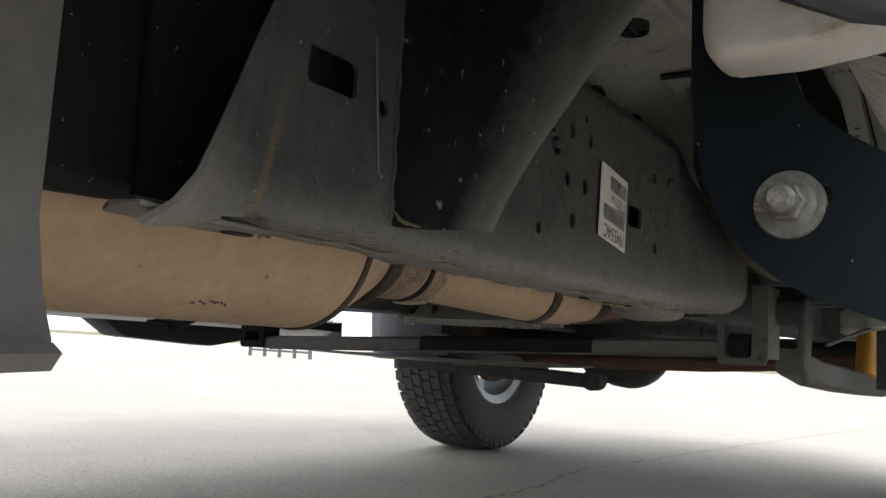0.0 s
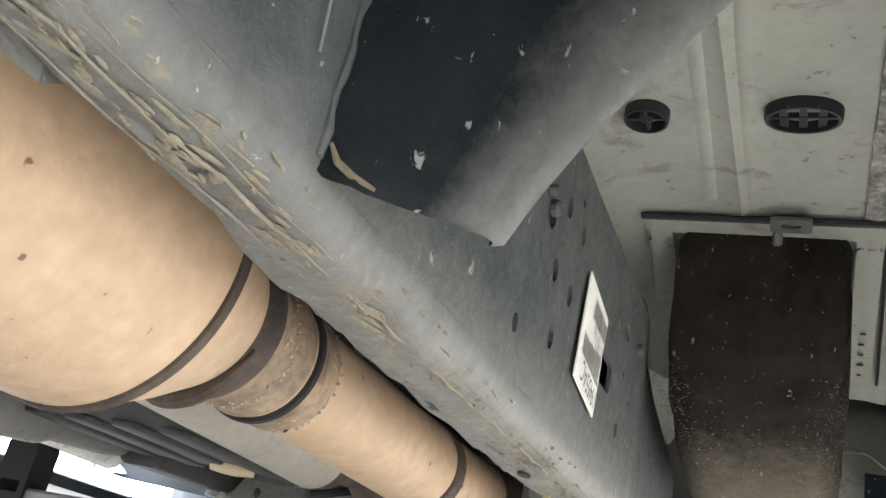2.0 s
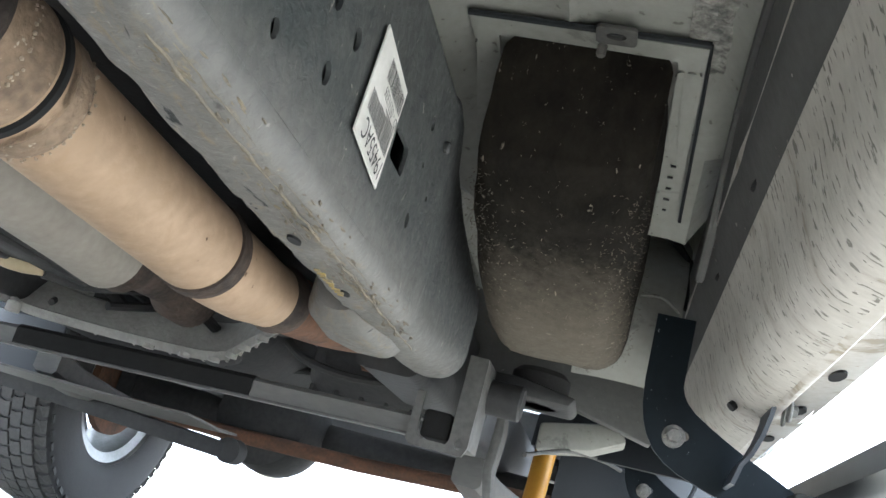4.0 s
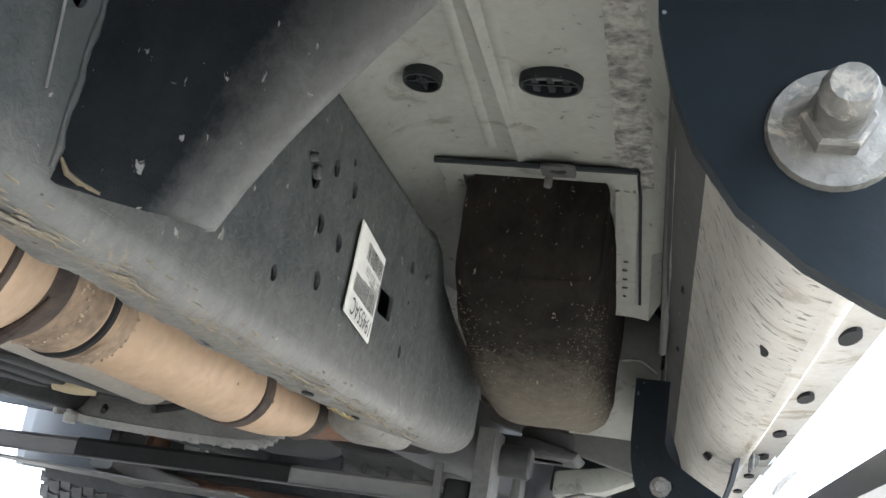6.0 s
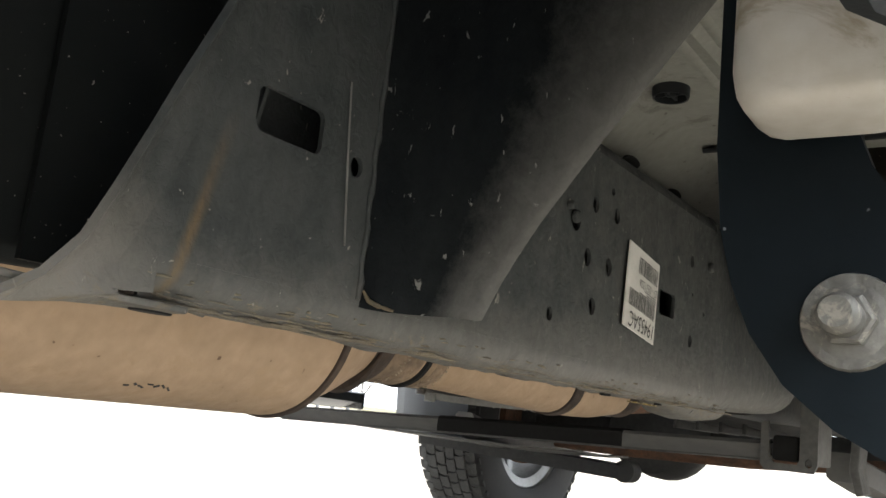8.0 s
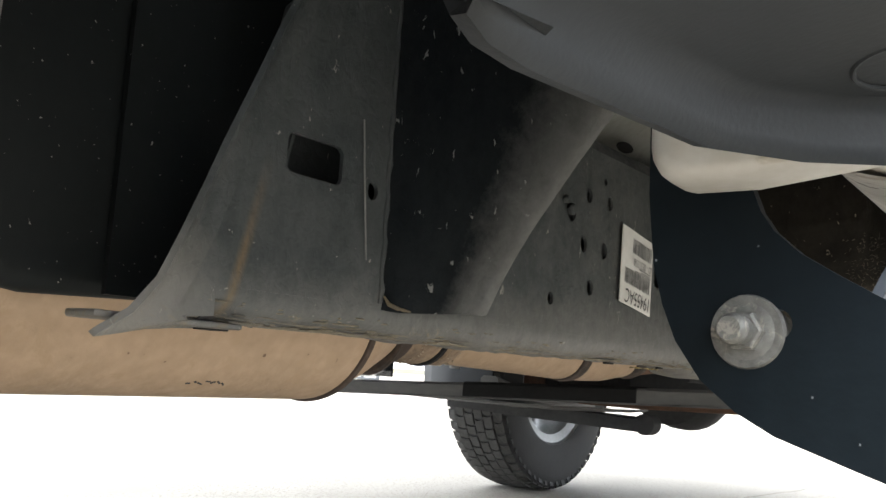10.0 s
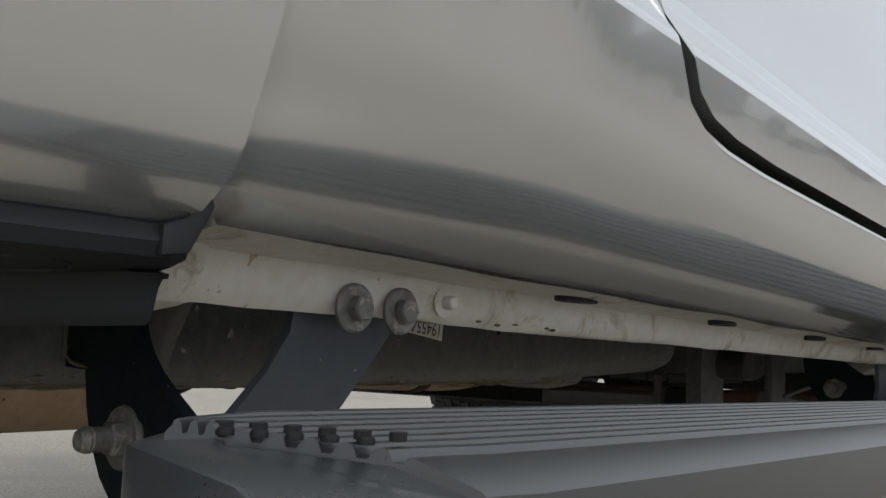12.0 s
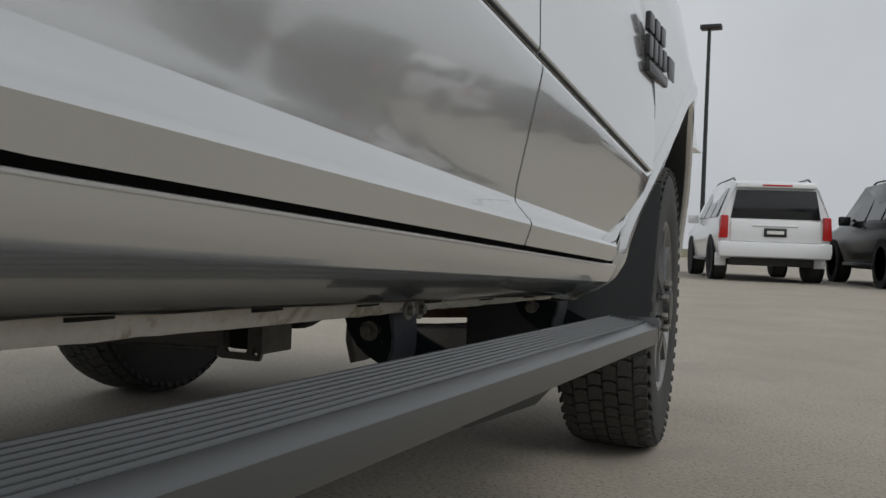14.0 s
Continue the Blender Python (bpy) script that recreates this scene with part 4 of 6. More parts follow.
    for y, x in ((-2.11, .884), (-1.49, .872)):
        own = prism(ring(0, 0, .006, .013, 12), "z", -.003, .003)
        part("access_hole", join(None, own, Matrix.Translation((x, y, .5045 + drop(y))) @ Matrix.Rotation(radians(40), 4, "Y")), BLACK, rocker)
    # rounded rear end
    rings = []
    for y, sh in ((-2.632, 0.0), (-2.650, 0.0005), (-2.657, 0.002), (-2.662, 0.005), (-2.6645, 0.010)):
        rings.append([(x + (sh if x < .88 else -sh * .6), y, z + sh * .6) for x, z in [(.818, .70), (.818, .545), (.818, .522), (.8190, .5165), (.8215, .5120), (.8260, .5085), (.8315, .5070), (.86, .5068), (.905, .5125), (.9175, .515), (.9215, .524), (.926, .534), (.930, .545), (.930, .66)]])
    part("rocker_end", loft(rings), SILL, rocker, angle=60)
    # drain slots under the sill
    for y in (-2.355, -2.131, -1.911, -1.711, -1.53, -1.33, -1.12):
        own = prism(ring(0, 0, 0.0075, 0.0235, 16), "z", -0.002, 0.003)
        part("drain_slot", join(None, own, Matrix.Translation((.942, y, .5085 - .029 * (y + 1.5))) @ Matrix.Rotation(radians(-4), 4, "Y")), BLACK, rocker)
    # stud and spots of rust on the flange
    part("flange_stud", lathe([(.008, 0), (.009, .003), (.004, .004), (.004, .010), (.003, .011)], "x", (.9215, -2.467, .524), n=12), SILL, rocker)
    bm = bmesh.new()
    rnd = random.Random(6)
    for i in range(6):
        y = -2.43 + rnd.uniform(0, .10)
        join(bm, prism(ring(0, 0, rnd.uniform(.001, .004), rnd.uniform(.0005, .0011), 8), "x", 0, .0012), Matrix.Translation((.9195, y, .4950 + rnd.uniform(0, .0025) + drop(y))))
    spots = part("rust_patch", bm, STREAK, rocker, "orange rust patch on the flange edge")
    spots["kind"] = "stuff"
    # doors
    ys = sorted(set([y + .007 for y, _ in GAP if y < -2.3] + list(np.linspace(-2.28, -1.475, 9)) + [-1.472]))
    cols = []
    for y in ys:
        lo = max(gap_at(y), gap_at(y - .0065)) + .0075
        cols.append((y, min(lo, 1.29), 1.30))
    rear = part("rear_door", solid(wall_strip(cols), 0.02), PAINT, truck, "silver painted rear door with a sharp lower crease", angle=9)
    edge = [(-.95, .5885), (-.895, .635), (-.805, .715), (-.72, .79), (-.64, .852), (-.616, .90), (-.61, 1.28)]
    ys = list(np.linspace(-1.466, -.95, 8)) + [y for y, _ in edge]
    cols = [(y, .5885 if y < -.93 else interp(y, edge), 1.30) for y in ys]
    front = part("front_door", solid(wall_strip(cols), 0.02), PAINT, truck, "silver painted front door with a black badge", angle=9)
    # dark line along the shoulder crease of the doors
    for owner, a, b in ((rear, -2.435, -1.476), (front, -1.462, -.645)):
        line = [Vector(side(y, .8465)) for y in np.linspace(a, b, 14)]
        part("moulding_line", tube([(q.x + .0005, q.y, q.z) for q in line], .0032, n=6), PLASTIC, owner)
    # black sheets added behind the gaps to stand for the shade in them
    ys = [-2.47, -2.46, -2.448, -2.443, -2.434, -2.424, -2.408, -2.385, -2.35, -2.29, -2.0, -1.5, -1.0, -.90]
    bm = wall_strip([(y, max(.55, min(gap_at(y), 1.2) - .03) if y > -2.44 else .60, 1.30 if y < -2.43 else min(1.30, gap_at(y) + .06)) for y in ys], inset=0.024)
    part("door_seal", bm, BLACK, truck, "black sheet backing a door gap")
    part("door_seal", wall_strip([(y, .57, 1.30) for y in (-1.49, -1.45)], inset=0.024), BLACK, truck, "black sheet backing a door gap")
    part("door_seal", wall_strip([(y, interp(y, edge) - .06, 1.30) for y, _ in edge], inset=0.026), BLACK, truck, "black sheet backing a door gap")
    # badge on the front door, plain blocks for its lettering
    badge = part("badge", prism(rrect(-.72, -.50, .957, .980, .006), "x", 1.046, 1.0575, .002), RIMDARK, front, "black raised badge")
    for i in range(4):
        part("badge_block", prism(rrect(-.72 + i * .056, -.68 + i * .056, .990, 1.035, .004), "x", 1.045, 1.056, .0015), RIMDARK, badge)
    for i in range(3):
        part("badge_block", prism(rrect(-.71 + i * .07, -.66 + i * .07, 1.045, 1.085, .004), "x", 1.042, 1.053, .0015), RIMDARK, badge)
    part("badge_block", prism(rrect(-.46, -.38, .985, 1.04, .006), "x", 1.040, 1.052, .002), RIMDARK, badge)
    return panel, rocker


panel, rocker = build_cab()


# ---------------------------------------------------------------- front fender with its flare
def build_fender():
    lip = smooth_path([(0, -.842, .478), (0, -.815, .535), (0, -.765, .605), (0, -.670, .675), (0, -.54, .755), (0, -.37, .860), (0, -.16, .965), (0, .06, 1.01), (0, .27, .985), (0, .46, .89), (0, .58, .74), (0, .64, .58), (0, .66, .46)], 5)
    lip = [Vector(q) for q in lip]

    def outer(y, z):
        return interp(z, [(.40, .952), (.478, .958), (.490, .975), (.502, 1.004), (.52, 1.026), (.55, 1.041), (.62, 1.047), (.68, 1.053), (.75, 1.060), (.86, 1.064), (1.1, 1.060)]) - .17 * max(0.0, y + .05)

    def normal(i):
        d = lip[min(i + 1, len(lip) - 1)] - lip[max(i - 1, 0)]
        return Vector((0, -d.z, d.y)).normalized()

    rows = []
    for i, q in enumerate(lip):
        nn = normal(i)
        xo = outer(q.y, q.z)
        rows.append([(xo + dx, q.y + nn.y * o, q.z + nn.z * o) for dx, o in ((-.07, .010), (-.016, .0), (-.004, .004), (.002, .014), (.002, .034), (-.006, .052))])
    ob = part("front_fender", sheet(rows, 0.004), PAINT, truck, "silver front fender with a rolled wheel arch lip")
    # skin between arch, door and bonnet
    meet = smooth_path([(0, -.901, .474), (0, -.904, .530), (0, -.900, .576), (0, -.832, .640), (0, -.715, .715), (0, -.607, .83), (0, -.604, 1.25), (0, .06, 1.25), (0, .27, 1.25), (0, .50, 1.1), (0, .68, .85), (0, .72, .6), (0, .72, .46)], 5)
    rows = []
    for i, q in enumerate(lip):
        nn = normal(i)
        y, z = q.y + nn.y * .051, q.z + nn.z * .051
        xo = outer(q.y, q.z) - .006
        ty, tz = max(meet[i][1], -.904), meet[i][2]
        xt = interp(tz, [(.474, .950), (.488, .962), (.50, .994), (.52, 1.020), (.555, 1.036), (.60, 1.041), (.65, 1.039), (.72, 1.046), (.86, 1.053), (1.0, 1.048), (1.25, 1.005)]) - .17 * max(0.0, ty + .05)
        rows.append([(xo + (xt - xo) * k, y + (ty - y) * k, z + (tz - z) * k) for k in (0, .25, .5, .75, 1)])
    part("fender_skin", loft(rows, closed=False, caps=False), PAINT, ob)
    # black inner liner
    rows = []
    for i, q in enumerate(lip):
        nn = normal(i)
        xo = outer(q.y, q.z)
        rows.append([(x, q.y - nn.y * o, q.z - nn.z * o) for x, o in ((xo - .018, -.002), (xo - .05, .006), (xo - .15, .012), (.58, .02))])
    part("wheel_liner", sheet(rows, 0.004), PLASTIC, ob, "black plastic wheel liner")
    # splash guard behind the wheel
    rows = []
    for z, x1 in ((.33, 1.016), (.38, 1.026), (.45, 1.032), (.52, 1.036), (.60, 1.040), (.68, 1.044), (.74, 1.044)):
        rows.append([(x1, -.462, z), (x1 - .010, -.472, z), (x1 - .06, -.50, z), (.92, -.56, z), (.80, -.60, z), (.63, -.62, z)])
    part("splash_guard", sheet(rows, .006), PLASTIC, ob, "black plastic splash guard")
    return ob


fender = build_fender()


# ---------------------------------------------------------------- bed side and its black front trim
def build_bed():
    ys = [-2.6605, -2.664, -2.68, -2.75, -2.85, -2.898, -2.913, -3.05, -3.15, -3.22]
    bm = bmesh.new()
    n = 30
    prev = None
    for y in ys:
        lo = interp(y, [(-3.22, .50), (-2.912, .50), (-2.899, .540), (-2.664, .544)])
        row = []
        for i in range(n + 1):
            z = lo + (1.30 - lo) * (i / n) ** 1.4
            curl = max(0, (lo + .03 - z) / .03)
            x = interp(z, [(.50, .962), (.548, .980), (.56, .985), (.575, .990), (.60, 1.000), (.636, 1.0125), (.70, 1.026), (.80, 1.038), (.95, 1.044), (1.1, 1.036), (1.3, 1.01)]) - .026 * curl ** 2
            row.append(bm.verts.new((x, y, z)))
        if prev:
            for i in range(n):
                bm.faces.new((prev[i], row[i], row[i + 1], prev[i + 1]))
        prev = row
    bed = part("bed_side", solid(bm, 0.006), PAINT, truck, "silver pickup bed side panel")
    part("bed_flange", prism([(.944, .505), (.936, .490), (.915, .487), (.905, .50), (.905, .60), (.944, .60)], "y", -3.25, -2.904, .008), SILL, bed, "dusty silver lower bed flange")
    # far part of the bed with the rear arch
    c, r = (-3.80, .46), .54
    arch = [(c[0] + r * math.cos(radians(a)), c[1] + r * math.sin(radians(a))) for a in range(6, 176, 10)]
    outer = [(-3.215, .50)] + arch + [(-4.4, .52), (-4.95, .56), (-4.95, 1.30), (-3.215, 1.30)]
    part("bed_rear_side", plate(outer, [], "x", .995, 1.015), PAINT, bed)
    part("bed_front_wall", box(-.80, .965, -2.70, -2.68, .80, 1.30), PAINT, bed)
    part("bed_floor", box(-.85, .93, -4.95, -2.70, .80, .83), FLOORPAN, bed)
    # black trim: outer lip, sloping underside with two dimples, rounded lower inner edge
    ys = [-2.874, -2.866, -2.85, -2.80, -2.74, -2.70, -2.675, -2.662]
    rows = []
    for y in ys:
        e = interp(y, [(-2.945, 0), (-2.73, 0), (-2.668, 1)])
        back = interp(y, [(-2.874, 1), (-2.866, .3), (-2.85, 0)])
        zlow = .489 + .070 * (y + 2.87) + .006 * back
        fold = min(.5235, .5005 + .125 * (y + 2.867))
        xin = .868 + .052 * e ** 1.5
        pull = .022 * interp(y, [(-2.874, 1), (-2.85, .6), (-2.78, 0), (-2.60, 0)])
        rows.append([(.951, y, .5465), (.957, y, .543), (.960, y, .536), (.957, y, .530), (.946, y, .527), (.922 + .015 * e, y, .4 * fold + .6 * .527), (xin + .026, y, fold + .001), (xin + .0215, y, fold - .001), (xin + .0185, y, fold - .005), (xin + .016, y, zlow + .006), (xin + .0145, y, zlow + .002), (xin + .011, y, zlow - .0005), (xin + .005, y, zlow + .001),
                     (xin, y, zlow + .010), (xin, y, zlow + .05)])
        rows[-1] = [(px, py - pull * min(1.0, max(0.0, (px - .875) / .04)), pz) for px, py, pz in rows[-1]]
    trim = part("bed_trim", sheet(rows, 0.004), PLASTIC, truck, "black plastic lower bed trim with oval recesses")
    part("trim_tip", prism([(-2.676, .530), (-2.663, .532), (-2.652, .553), (-2.655, .557), (-2.666, .547), (-2.676, .543)], "x", .942, .962, .002), PLASTIC, trim)
    part("trim_end", prism([(.900, .545), (.900, .512), (.885, .500), (.872, .500), (.868, .545)], "y", -2.880, -2.874, .002), PLASTIC, trim)
    for y, z in ((-2.835, .5185), (-2.716, .5245)):
        pts = [(.930 + .013 * math.cos(a), y + .019 * math.sin(a), z + .0022 * math.cos(a)) for a in np.linspace(.4, 2 * math.pi - .4, 22)]
        part("oval_recess", tube(pts, .0010, n=6), PLASTIC, trim)
    return bed


bed = build_bed()


# ---------------------------------------------------------------- running boards
def board_z(y):
    return .452 - .016 * (y + 1.5)


def build_board():
    y0, y1 = -2.700, -.70
    xi, xo, pitch = .982, 1.092, .0104
    # ribbed top falling outwards, light outer bevel, tall outer face
    prof = [(xi, -.030), (xi, -.002), (xi + .003, 0)]
    x = xi + .004
    for i in range(8):
        z = -.085 * (x - xi)
        prof += [(x, z + .0002), (x + .0010, z + .0022), (x + .0030, z + .0028), (x + .0050, z + .0022), (x + .0060, z + .0002), (x + .0066, z - .0020), (x + .0096, z - .0022)]
        x += pitch
    prof += [(x + .0006, -.0064), (xo - .020, -.0068), (xo - .0015, -.0155), (xo, -.0172), (xo + .001, -.044), (xo - .002, -.051), (xo - .02, -.053), (xi + .02, -.036)]
    cut = {y0: .030, y0 + .006: .026, y0 + .014: .022, y0 + .05: .008}
    rings = []
    for y in (y0, y0 + .006, y0 + .014, y0 + .05, y0 + .10, -2.2, -1.8, -1.4, -1.0, y1):
        slant = interp(y, [(y0, .62), (y0 + .014, .58), (y0 + .10, 0), (y1, 0)])
        rings.append([(max(px, xi + cut.get(y, 0.0)), y + slant * (px - xi), board_z(y) + pz) for px, pz in prof])
    ob = part("running_board", loft(rings), BOARD, truck, "dark grey ribbed aluminium running board", angle=28)
    # black rubber between the ribs
    for i in range(8):
        xx = xi + .004 + i * pitch
        strip_ = part("tread_strip", box(xx + .0064, xx + .0100, y0 + .018 + .62 * (i + 1) * pitch, y1 - .004, -.003 - .085 * (xx - xi), .0010 - .085 * (xx - xi), .0005), TREADSTRIP, ob)
        strip_.matrix_basis = Matrix.Translation((0, 0, .452 - .016 * 1.5)) @ Matrix(((1, 0, 0, 0), (0, 1, 0, 0), (0, -.016, 1, 0), (0, 0, 0, 1)))
    # slanted rear end cap with a scalloped tread end
    out = [(xi + .030, -.014), (xi + .04, -.015), (xo - .020, -.016), (xo - .004, -.012), (xo + .0012, -.004), (xo + .0012, .068)]
    back = [(xo - .006, .074), (xo - .020, .060), (xi + .04, .016), (xi + .022, .030), (xi + .006, .072), (xi - .002, .072), (xi + .006, .036), (xi + .018, .004)]
    cap = [(px, y0 + dy) for px, dy in out + back]
    bm = prism(cap, "z", board_z(y0) - .054, board_z(y0) - .002, .002)
    # its top follows the slope and the bevel of the board
    for v in bm.verts:
        if v.co.z > board_z(y0) - .03:
            v.co.z -= .075 * (v.co.x - xi) + .42 * max(0.0, v.co.x - (xo - .020)) + .016 * (v.co.y - y0)
    part("end_cap", bm, BOARD, ob, "dark grey plastic end cap")
    for i in range(6):
        xx = xi + .024 + i * pitch
        yy = y0 + .62 * (xx - xi)
        part("tread_scallop", lathe([(.0032, 0), (.0032, .0015), (.0026, .0024)], "z", (xx, yy - .001, board_z(y0) - .003), n=12), TREADSTRIP, ob)
        part("rib_end_hole", prism(ring(xx + .005, yy + .009, .0028, .0035, 10), "z", board_z(y0) - .002, board_z(y0) + .0010), BLACK, ob)
    fc = [(xi - .002, y1), (xo + .002, y1), (xo + .002, y1 + .012), (xi - .002, y1 + .012)]
    part("end_cap", prism(fc, "z", board_z(y1) - .050, board_z(y1) + .003, .004), BOARD, ob)
    return ob


board = build_board()


def build_bracket():
    """Support arm: bent plate on the rocker, strap to the pinch flange, bolts."""
    low = [(.803, .60), (.804, .51), (.807, .478), (.812, .458), (.819, .441), (.831, .424), (.847, .411), (.864, .402), (.900, .390), (.945, .376), (1.06, .372)]
    top = [(1.06, .398), (1.03, .400), (.974, .428), (.94, .443), (.913, .457), (.89, .470), (.874, .480), (.863, .490), (.857, .499), (.853, .510), (.853, .60)]
    slot = rrect(.842, .871, .443, .456, .0062, 4)
    bm = plate(low + top, [slot], "y", -2.623, -2.616)
    arm = part("board_bracket", bm, FRAMEBLUE, truck, "blue-black steel plate bracket carrying the running board")
    bm = lathe([(.0164, .004), (.0164, .0), (.0157, -.002), (.010, -.002)], "y", (.852, -2.623, .4460), n=28)
    part("washer", bm, ZINC, arm)
    bm = nut((.852, -2.632, .4460), "y", .0090, .009)
    lathe([(.0125, .011), (.0125, .009), (.0095, .008)], "y", (.852, -2.634, .4460), n=20, bm=bm)
    part("flange_nut", bm, ZINC, arm)
    head = nut((.852, -2.610, .4460), "y", .0095, .008)
    lathe([(.0145, .0), (.0145, .003), (.0125, .004), (.009, .004)], "y", (.852, -2.616, .4460), n=24, bm=head)
    part("bolt_head", head, ZINC, arm)
    part("stud_end", lathe([(.0062, .0), (.0062, -.008), (.0067, -.009), (.0062, -.010), (.0067, -.011), (.0062, -.0125), (.005, -.015)], "y", (.852, -2.632, .4460), n=14), ZINC, arm)
    # strap
    rows = []
    for x, z, w0, w1 in ((.910, .534, -2.566, -2.490), (.9095, .516, -2.566, -2.490), (.9085, .503, -2.567, -2.496), (.905, .482, -2.578, -2.510), (.898, .460, -2.592, -2.522), (.89, .447, -2.605, -2.53), (.885, .425, -2.616, -2.54)):
        rows.append([(x, w0, z), (x, (w0 + w1) / 2, z), (x, w1, z)])
    part("strap", sheet(rows, 0.005), STRUT, arm, "grey steel strap bolted to the sill flange")
    for y in (-2.539, -2.5045):
        b = lathe([(.0130, 0), (.0130, .002), (.0118, .003), (.0090, .003)], "x", (.9245, y, .5170), n=26)
        bolt = part("flange_bolt", b, ZINC, arm)
        bm = nut((.9275, y, .5170), "x", .0072, .0065)
        bolt_me = bolt.data
        own = bmesh.new()
        own.from_mesh(bolt_me)
        join(own, bm)
        bmesh.ops.recalc_face_normals(own, faces=own.faces)
        own.to_mesh(bolt_me)
        own.free()
    return arm


arm = build_bracket()
def front_bracket(c, dx, dz, flip=Matrix()):
    """The bracket turned about, its plate ahead of its strap."""
    made = again(arm, flip @ Matrix.Translation((dx, c, dz)) @ Matrix.Diagonal((1, -1, 1, 1)))
    for k in list(made.children):
        if k.name.startswith(("strap", "flange_bolt")):
            k.matrix_basis = Matrix.Translation((-dx, 0, -.019 - dz)) @ k.matrix_basis
    return made


front_bracket(-4.075, -.040, .009)
front_bracket(-3.31, -.040, .002)
# folded foot of the middle arm below the board
foot = prism([(-1.66, .400), (-1.60, .364), (-1.585, .360), (-1.31, .346), (-1.295, .348), (-1.10, .380), (-1.10, .400)], "x", .930, 1.020, .003)
part("bracket_foot", foot, CAPDARK, board, "dark folded steel foot")


# ---------------------------------------------------------------- exhaust
def build_exhaust():
    cx, cz, ox, R = .3118, .4785, 1.027, .095
    C = (cx, 0, cz)

    def oval(profile, wide=ox, centre=C):
        own = lathe(profile, "y", (0, 0, 0), n=72)
        return join(None, own, Matrix.Translation(centre) @ Matrix.Diagonal((wide, 1, 1, 1)))

    def axis_at(y):
        return Vector((.3092 + .0248 * (y + 2.2), y, .4783 - .0372 * (y + 2.2)))

    def round_pipe(profile, n=56):
        """A turned shape on the sloping pipe."""
        rings = [[axis_at(y) + Vector((r * math.cos(2 * math.pi * i / n), 0, r * math.sin(2 * math.pi * i / n))) for i in range(n)] for r, y in profile]
        return loft(rings)

    ex = part("exhaust", oval([(.06, -3.35), (.088, -3.32), (.094, -3.30), (R, -2.9), (R, -2.60), (R, -2.372), (R - .0005, -2.366)]), TANHEAT, truck, "heat-tanned steel exhaust muffler and pipe")
    part("rolled_seam", oval([(R - .003, -2.3660), (R + .0012, -2.3645), (R + .0022, -2.3615), (R + .0016, -2.3585), (R - .003, -2.3565)]), CLAMP, ex, "dark rolled end seam")
    part("end_cone", oval([(R - .002, -2.3575), (.0915, -2.352), (.087, -2.335), (.078, -2.312), (.066, -2.287), (.057, -2.268), (.054, -2.255)], 1.01, (.3085, 0, .4800)), TANHEAT, ex)
    part("inlet_neck", round_pipe([(.050, -2.29), (.050, -2.16)]), TANHEAT, ex)
    part("flange_clamp", round_pipe([(.051, -2.276), (.0560, -2.274), (.0600, -2.266), (.0615, -2.258), (.0605, -2.249), (.0565, -2.240), (.050, -2.238)]), CLAMP, ex, "browned band clamp")
    lug = bmesh.new()
    a0 = axis_at(-2.256)
    arc = [a0 + Vector((.0615 * math.cos(radians(q)), .006 * math.sin(radians(q * 2)) - .004, .0615 * math.sin(radians(q)))) for q in range(-158, -20, 9)]
    tube(arc, [.002 + .0065 * math.sin(math.pi * min(1, .12 + i / len(arc))) for i in range(len(arc))], n=8, bm=lug)
    part("clamp_lug", lug, CLAMP, ex)
    part("weld_band", round_pipe([(.049, -2.243), (.0515, -2.239), (.0518, -2.186), (.049, -2.180)]), TANDIRT, ex, "dirt-caked weld band")
    part("groove_ring", round_pipe([(.048, -2.181), (.0530, -2.1785), (.0532, -2.1735), (.048, -2.171)]), BLACK, ex)
    part("dusty_band", round_pipe([(.047, -2.171), (.0500, -2.168), (.0500, -2.144), (.0475, -2.138)]), TANDIRT, ex, "dirt-caked weld band")
    rnd = random.Random(31)
    for yb, rb in ((-2.212, .0520), (-2.139, .0485)):
        beads = bmesh.new()
        for i in range(70):
            a = 2 * math.pi * i / 70 + rnd.uniform(-.03, .03)
            own = bmesh.new()
            bmesh.ops.create_icosphere(own, subdivisions=1, radius=rnd.uniform(.0009, .0020))
            join(beads, own, Matrix.Translation(axis_at(yb) + Vector((rb * math.cos(a), rnd.uniform(-.004, .004), rb * math.sin(a)))))
        ob = part("weld_bead", beads, WELD, ex, "pale weld spatter")
        ob["kind"] = "stuff"
    part("catalyst_shell", round_pipe([(.044, -2.155), (.0468, -2.138), (.0468, -2.0), (.0468, -1.868), (.0462, -1.858)]), TANHEAT, ex)
    part("shell_seam", round_pipe([(.0455, -1.862), (.0488, -1.860), (.0492, -1.846), (.0482, -1.838), (.044, -1.835)]), CLAMP, ex)
    # cone and bent pipe to the front
    p = smooth_path([(.318, -1.842, .465), (.322, -1.79, .4635), (.331, -1.73, .4635), (.345, -1.65, .469), (.360, -1.57, .478), (.373, -1.50, .490), (.38, -1.40, .51), (.375, -1.25, .54)], 5)
    k = len(p)
    rad = [interp(i / (k - 1), [(0, .0460), (.12, .0455), (.24, .043), (.32, .038), (.38, .036), (1, .035)]) for i in range(k)]
    cut = int(k * 0.38)
    part("down_pipe", tube(p[:cut + 1], rad[:cut + 1], n=28), TANHEAT, ex)
    part("rusted_pipe", tube(p[cut:], rad[cut:], n=28), RUST, ex, "rusted exhaust pipe")
    b0, b1 = p[cut], p[cut + 3]
